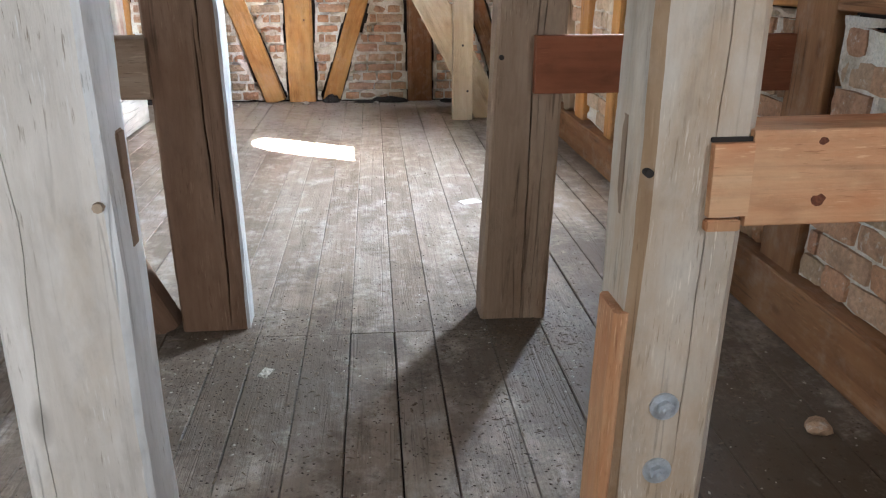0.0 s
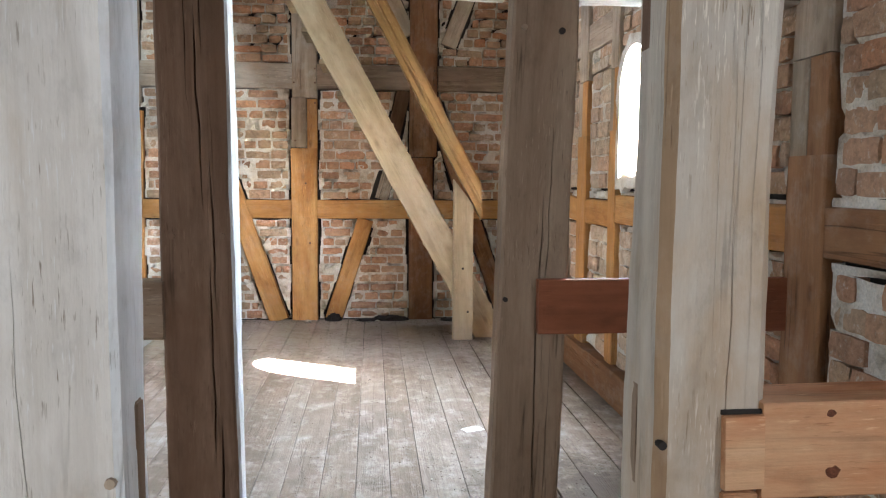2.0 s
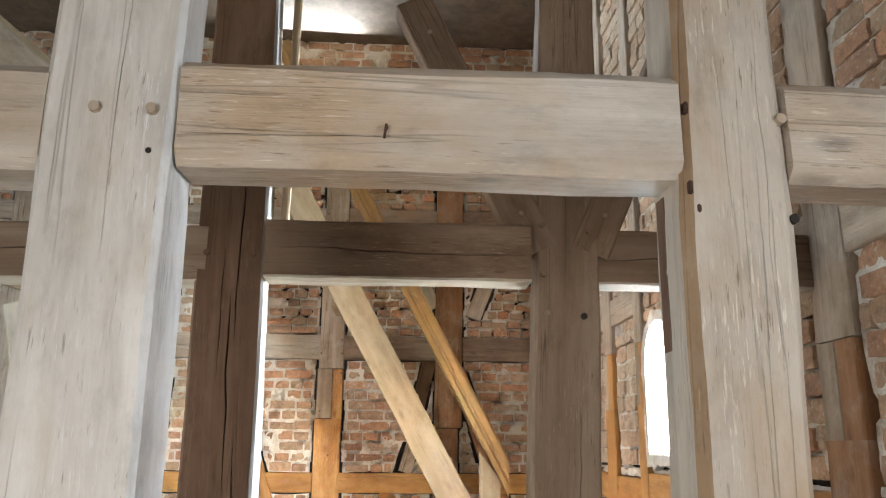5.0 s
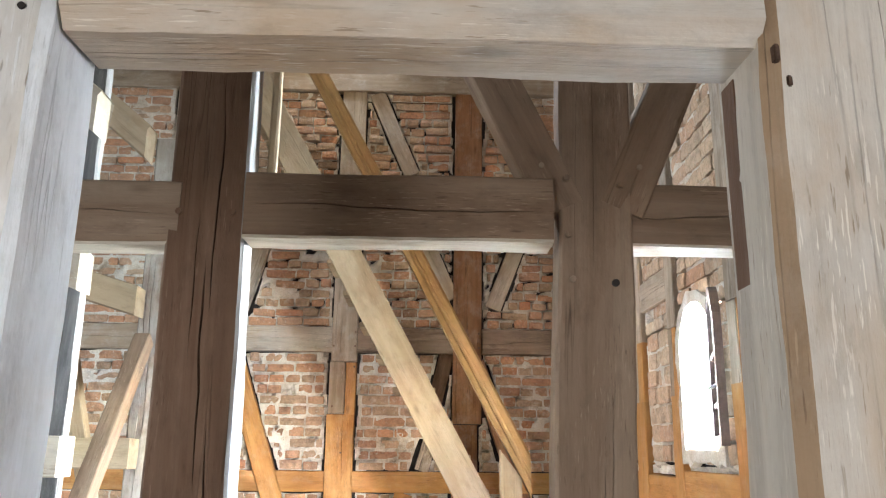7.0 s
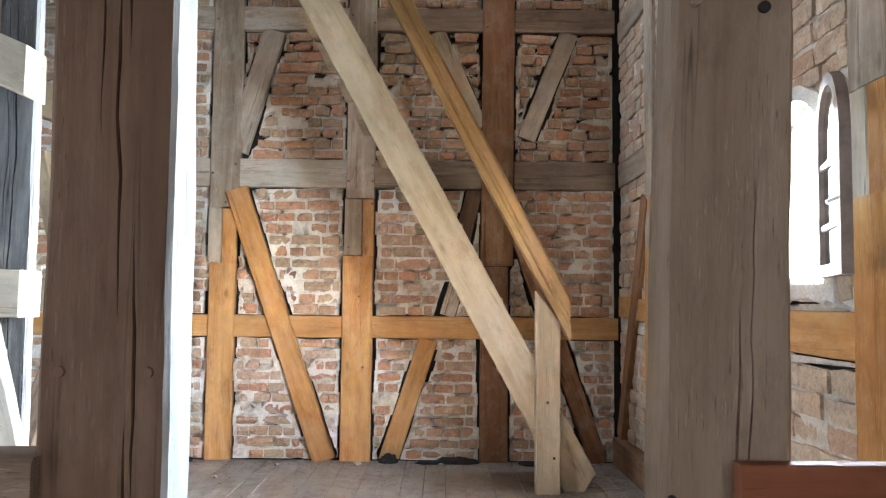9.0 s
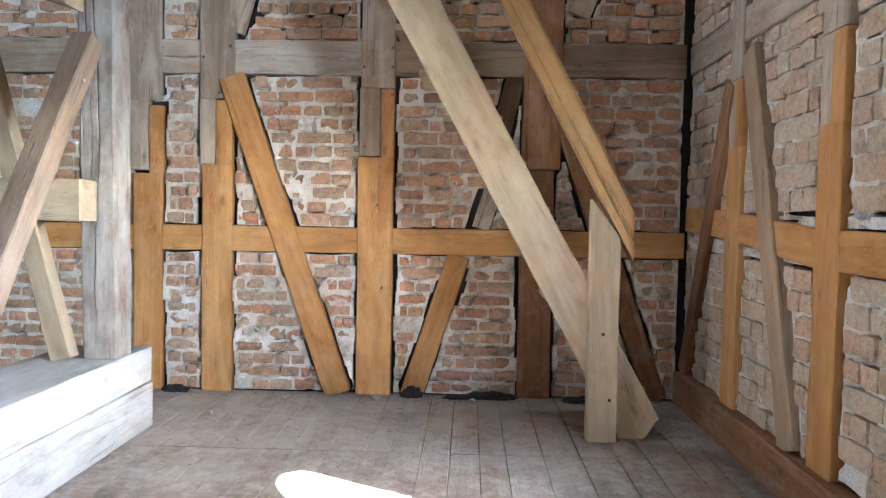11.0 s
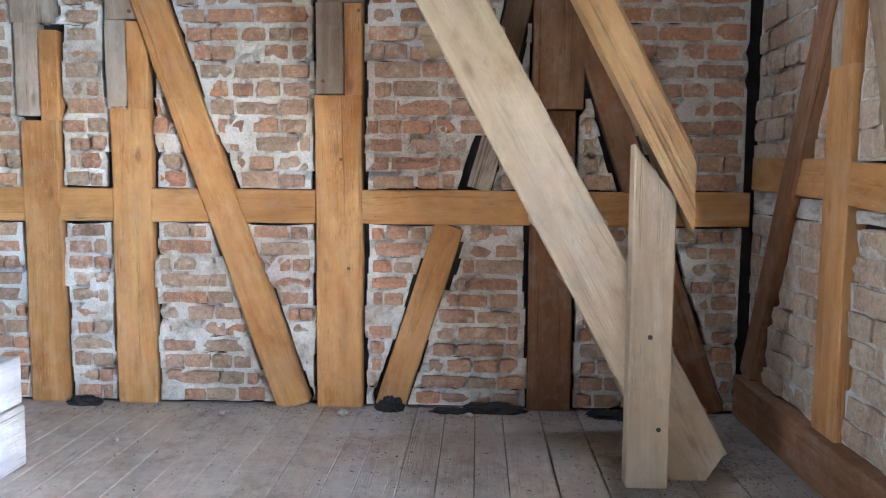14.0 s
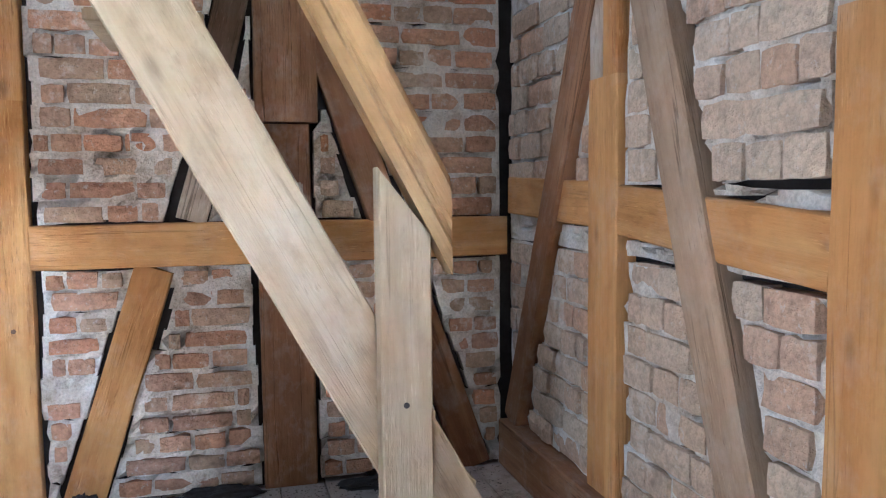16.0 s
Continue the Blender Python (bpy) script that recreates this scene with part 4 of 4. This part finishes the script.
timber("stringer", s0, s1, 0.262, 0.06, M_PALE, parent=stair, chamfer=0.006, wobble=0.005, slant0=-ax.x / ax.z, label="broad pale stringer board")
timber("stringer", s0 + Vector((0.0, 0.60, 0)), s1 + Vector((0.0, 0.60, 0)), 0.12, 0.05, M_PALE, parent=stair, seed=5)
for i in range(1, 19):
    z = 0.265 * i
    x = (stair_x(z, 0) + stair_x(z, 1)) / 2
    lip = 0.190 if i > 6 else 0.138
    part("tread", box_bm(x - lip, x + 0.16, SY + 0.055, SY + 0.61, z - 0.02, z + 0.02, 0.006), M_PALE, stair)
timber("newel", (0.480, SY - 0.05, -0.006), (0.480, SY - 0.05, 1.24), 0.170, 0.10, M_PALE, parent=stair, chamfer=0.006, wobble=0.002, seed=9, slant1=-1.75, label="square pale newel with screw holes")
for x, z in ((0.475, 0.62), (0.52, 0.24)):
    hole(stair, x, SY - 0.10, z, 0.010)


def handrail():
    """A moulded rail swept up along the stair."""
    prof = [(-0.045, -0.05), (0.045, -0.05), (0.045, -0.02), (0.036, -0.012), (0.036, 0.0), (0.045, 0.01), (0.045, 0.045), (0.03, 0.06), (-0.03, 0.06), (-0.045, 0.045), (-0.045, 0.01), (-0.036, 0.0), (-0.036, -0.012), (-0.045, -0.02)]
    a = Vector((0.632, SY - 0.055, 1.185))
    b = Vector((-1.47, SY - 0.055, 5.1))
    z = (b - a).normalized()
    length = (b - a).length
    n = len(prof)
    verts, faces = [], []
    for i in range(2):
        for x, y in prof:
            verts.append((y * 1.35, x * 1.2, i * length + (y * 1.35 * 1.9 if i == 0 else 0)))
    for j in range(n):
        k = (j + 1) % n
        faces.append((j, k, n + k, n + j))
    faces += [tuple(reversed(range(n))), tuple(range(n, 2 * n))]
    ob = new("handrail", mesh_from("handrail", verts, faces, M_RAIL))
    xax = Vector((z.z, 0, -z.x))
    yax = z.cross(xax)
    m = Matrix((xax, yax, z)).transposed().to_4x4()
    m.translation = a
    ob.parent = stair
    ob.matrix_basis = m
    tagged(ob, "honey-coloured moulded handrail")


handrail()
# the whole flight, scaled about the eye at 13 s to fit the camera's view
stair.matrix_basis = Matrix.Translation((-0.36, 4.835, 1.23)) @ Matrix.Scale(1.043, 4) @ Matrix.Translation((0.36, -4.835, -1.23))

# ---- small ironwork ----
def nail(x, y, z):
    """A bent iron nail driven into the front of a beam."""
    root = holder("nail", "bent rusty iron nail in the grey tie beam", "nail", at=(x, y, z))
    part("shank", cylinder_bm((0, 0.03, 0), (0, -0.012, 0.003), 0.0028, 8), M_IRON, root)
    part("bent_tip", cylinder_bm((0, -0.012, 0.006), (-0.003, -0.014, -0.022), 0.0026, 8), M_IRON, root)


nail(-0.339, CD + 0.0025, 2.007)

# ---- dust and small things on the floor ----
def scatter(name, label, spots, material, seed, size, slim=1.0):
    """Loose crumbs, heaped round the feet of the posts."""
    rng = random.Random(seed)
    verts, faces = [], []
    for cx, cy, spread, many in spots:
        for _ in range(many):
            x, y = rng.gauss(cx, spread), rng.gauss(cy, spread)
            if not (X0 < x < XR - 0.08 and Y0 < y < YB - 0.03):
                continue
            r = size * rng.uniform(0.4, 1.6)
            base = len(verts)
            turn = rng.uniform(0, 6.28)
            for k in range(5):
                an = turn + k * 1.2566
                q = r * rng.uniform(0.6, 1.3)
                a, b = q * math.cos(an - turn), slim * q * math.sin(an - turn) * rng.uniform(0.4, 1.0)
                verts.append((x + a * math.cos(turn) - b * math.sin(turn), y + a * math.sin(turn) + b * math.cos(turn), FZ + 0.001))
            verts.append((x, y, FZ + slim * r * rng.uniform(0.3, 0.8)))
            faces += [(base + k, base + (k + 1) % 5, base + 5) for k in range(5)]
    return tagged(new(name, mesh_from(name, verts, faces, material)), label, "debris", "", "stuff")


FEET = [(0.24, 4.15, 0.20, 1500), (-0.78, 4.05, 0.20, 1300), (0.40, 3.55, 0.34, 1700), (-0.75, 3.5, 0.30, 1000), (0.9, 3.3, 0.45, 1500), (0.75, 4.9, 0.55, 1300), (0.85, 8.6, 0.38, 1300), (-0.9, 8.7, 0.9, 900), (-0.2, 6.0, 1.1, 500)]
WALLFOOT = [(-2.3 + 0.28 * k, 9.47, 0.10, 170) for k in range(13)]
scatter("chaff", "dark dust and chaff lying on the planks", FEET + WALLFOOT, M_EARTH, 5, 0.0040)
scatter("lime_crumb", "pale lime crumbs and brick chips on the planks", [(x, y, s * 1.3, n // 28) for x, y, s, n in FEET + WALLFOOT], M_CHIP, 8, 0.005)
scatter("wood_chip", "dark wood chips and flakes round the post feet", [(0.30, 4.16, 0.17, 200), (-0.72, 4.08, 0.17, 200), (-0.6, 3.7, 0.25, 150), (0.7, 3.9, 0.3, 220), (0.3, 3.6, 0.35, 160), (-0.8, 9.0, 0.7, 110), (0.7, 8.9, 0.35, 120)], M_FLAKE, 15, 0.011, 0.4)
rng = random.Random(77)
for x, y, s in ((-0.95, 9.40, 0.03), (-1.62, 9.36, 0.02), (-0.25, 9.40, 0.024), (-2.0, 8.9, 0.016), (1.03, 3.44, 0.04), (-1.9, 8.7, 0.014)):
    bm = bmesh.new()
    bmesh.ops.create_icosphere(bm, subdivisions=2, radius=s)
    for v in bm.verts:
        v.co *= 1 + 0.35 * noise.noise(v.co * (2.2 / s) * 0.5 + Vector((x, y, 0)) * 9)
        v.co.z = max(v.co.z * 0.7, -s * 0.4)
    ob = part("rubble", bm, M_CHIP if s < 0.035 else M_BRICK)
    ob.location, ob.rotation_euler = (x, y, FZ + s * 0.4), (0, 0, rng.uniform(0, 6))
    tagged(ob, "small lump of fallen mortar on the floor" if s < 0.035 else "broken piece of red brick on the floor", "rubble", "rubble")
# near-black mounds along the foot of the north wall
for x, y, wide, deep, high in ((-2.47, 9.51, 0.10, 0.05, 0.05), (-0.70, 9.51, 0.08, 0.05, 0.075), (-0.12, 9.51, 0.19, 0.05, 0.05), (0.62, 9.46, 0.22, 0.07, 0.04), (-0.35, 9.50, 0.12, 0.05, 0.02)):
    bm = bmesh.new()
    bmesh.ops.create_icosphere(bm, subdivisions=4, radius=1.0)
    for v in bm.verts:
        q = v.co * 2.4 + Vector((x * 7, y * 3, 0))
        k = 1 + 0.35 * noise.noise(q) + 0.18 * noise.noise(q * 3.1) + 0.10 * noise.noise(q * 9)
        v.co = Vector((v.co.x * wide * k, v.co.y * deep * k, max(-0.15, v.co.z) * high * k))
    ob = part("black_mound", bm, M_VOID)
    ob.location = (x, y, FZ)
    tagged(ob, "low black mound on the planks at the wall foot", "dirt", "dirt mounds")
for x, y, s, r in ((0.274, 5.90, 0.06, 0.4), (-0.665, 3.93, 0.03, 1.2)):
    bm = bmesh.new()
    bmesh.ops.create_grid(bm, x_segments=5, y_segments=4, size=1.0)
    for v in bm.verts:
        v.co = Vector((v.co.x * s, v.co.y * s * 0.6, 0.006 + 0.006 * noise.noise(v.co * 1.7 + Vector((x, y, 0)))))
    bmesh.ops.solidify(bm, geom=list(bm.faces), thickness=0.0006)
    ob = part("paper_scrap", bm, M_PAPER if s > 0.05 else M_CHIP)
    ob.location, ob.rotation_euler = (x, y, FZ), (0, 0, r)
    tagged(ob, "crumpled white scrap of paper on the floor" if s > 0.05 else "curled dusty grey scrap of paper on the planks", "paper")

# ---- floor planks ----
rng = random.Random(11)
x = X0
col = 0
while x < XR:
    w = min(rng.choice((0.135, 0.15, 0.165, 0.18, 0.21)), XR + 0.02 - x)
    cuts = [Y0, 4.215 if -1.8 < x < 0.9 else rng.uniform(3.2, 5.0), 8.175 if -2.3 < x < 0.6 else rng.uniform(7.2, 8.6), YB + 0.05]
    if w > 0.03:
        for i in range(3):
            t = timber("plank", (x + w / 2, cuts[i] + 0.002, FZ - 0.015 + rng.uniform(-0.0020, 0.0012)), (x + w / 2, cuts[i + 1] - 0.002, FZ - 0.015 + rng.uniform(-0.0020, 0.0012)), w - rng.choice((0.0015, 0.002, 0.003, 0.006)), 0.03, M_PLANK, face=(0, 0, 1), chamfer=0.003, wobble=0, parent=floor, seed=col * 3 + i)
    x += w
    col += 1

# ---- bricks ----
NORTH_BANDS = ((FZ + 0.014, 0.990), (1.184, 2.298), (2.552, 3.708), (3.922, 5.068), (5.402, TOP))
EAST_BANDS = ((0.172, 1.07), *((1.07 + 0.0325 * k, 1.1025 + 0.0325 * k) for k in range(8)), (1.33, 2.150), (2.150, 2.320), (2.320, 2.525), (2.525, 3.598), (3.802, TOP))
lay_bricks(north, X0, 1.238, NORTH_BANDS, lambda u, z: -2.1 < u < 1.0 and z < 2.3, 21, lambda u, z: 2.56 < z < 5.0 and -2.1 < u < 1.3)
lay_bricks(east, 1.0, 5.5, EAST_BANDS, lambda u, z: False, 23, tight=0.5)
lay_bricks(east, 5.5, 9.58, EAST_BANDS, lambda u, z: 6.9 < u < 9.5 and z < 2.3, 22, material=M_TAN_BRICK, course=0.112, tight=0.55)
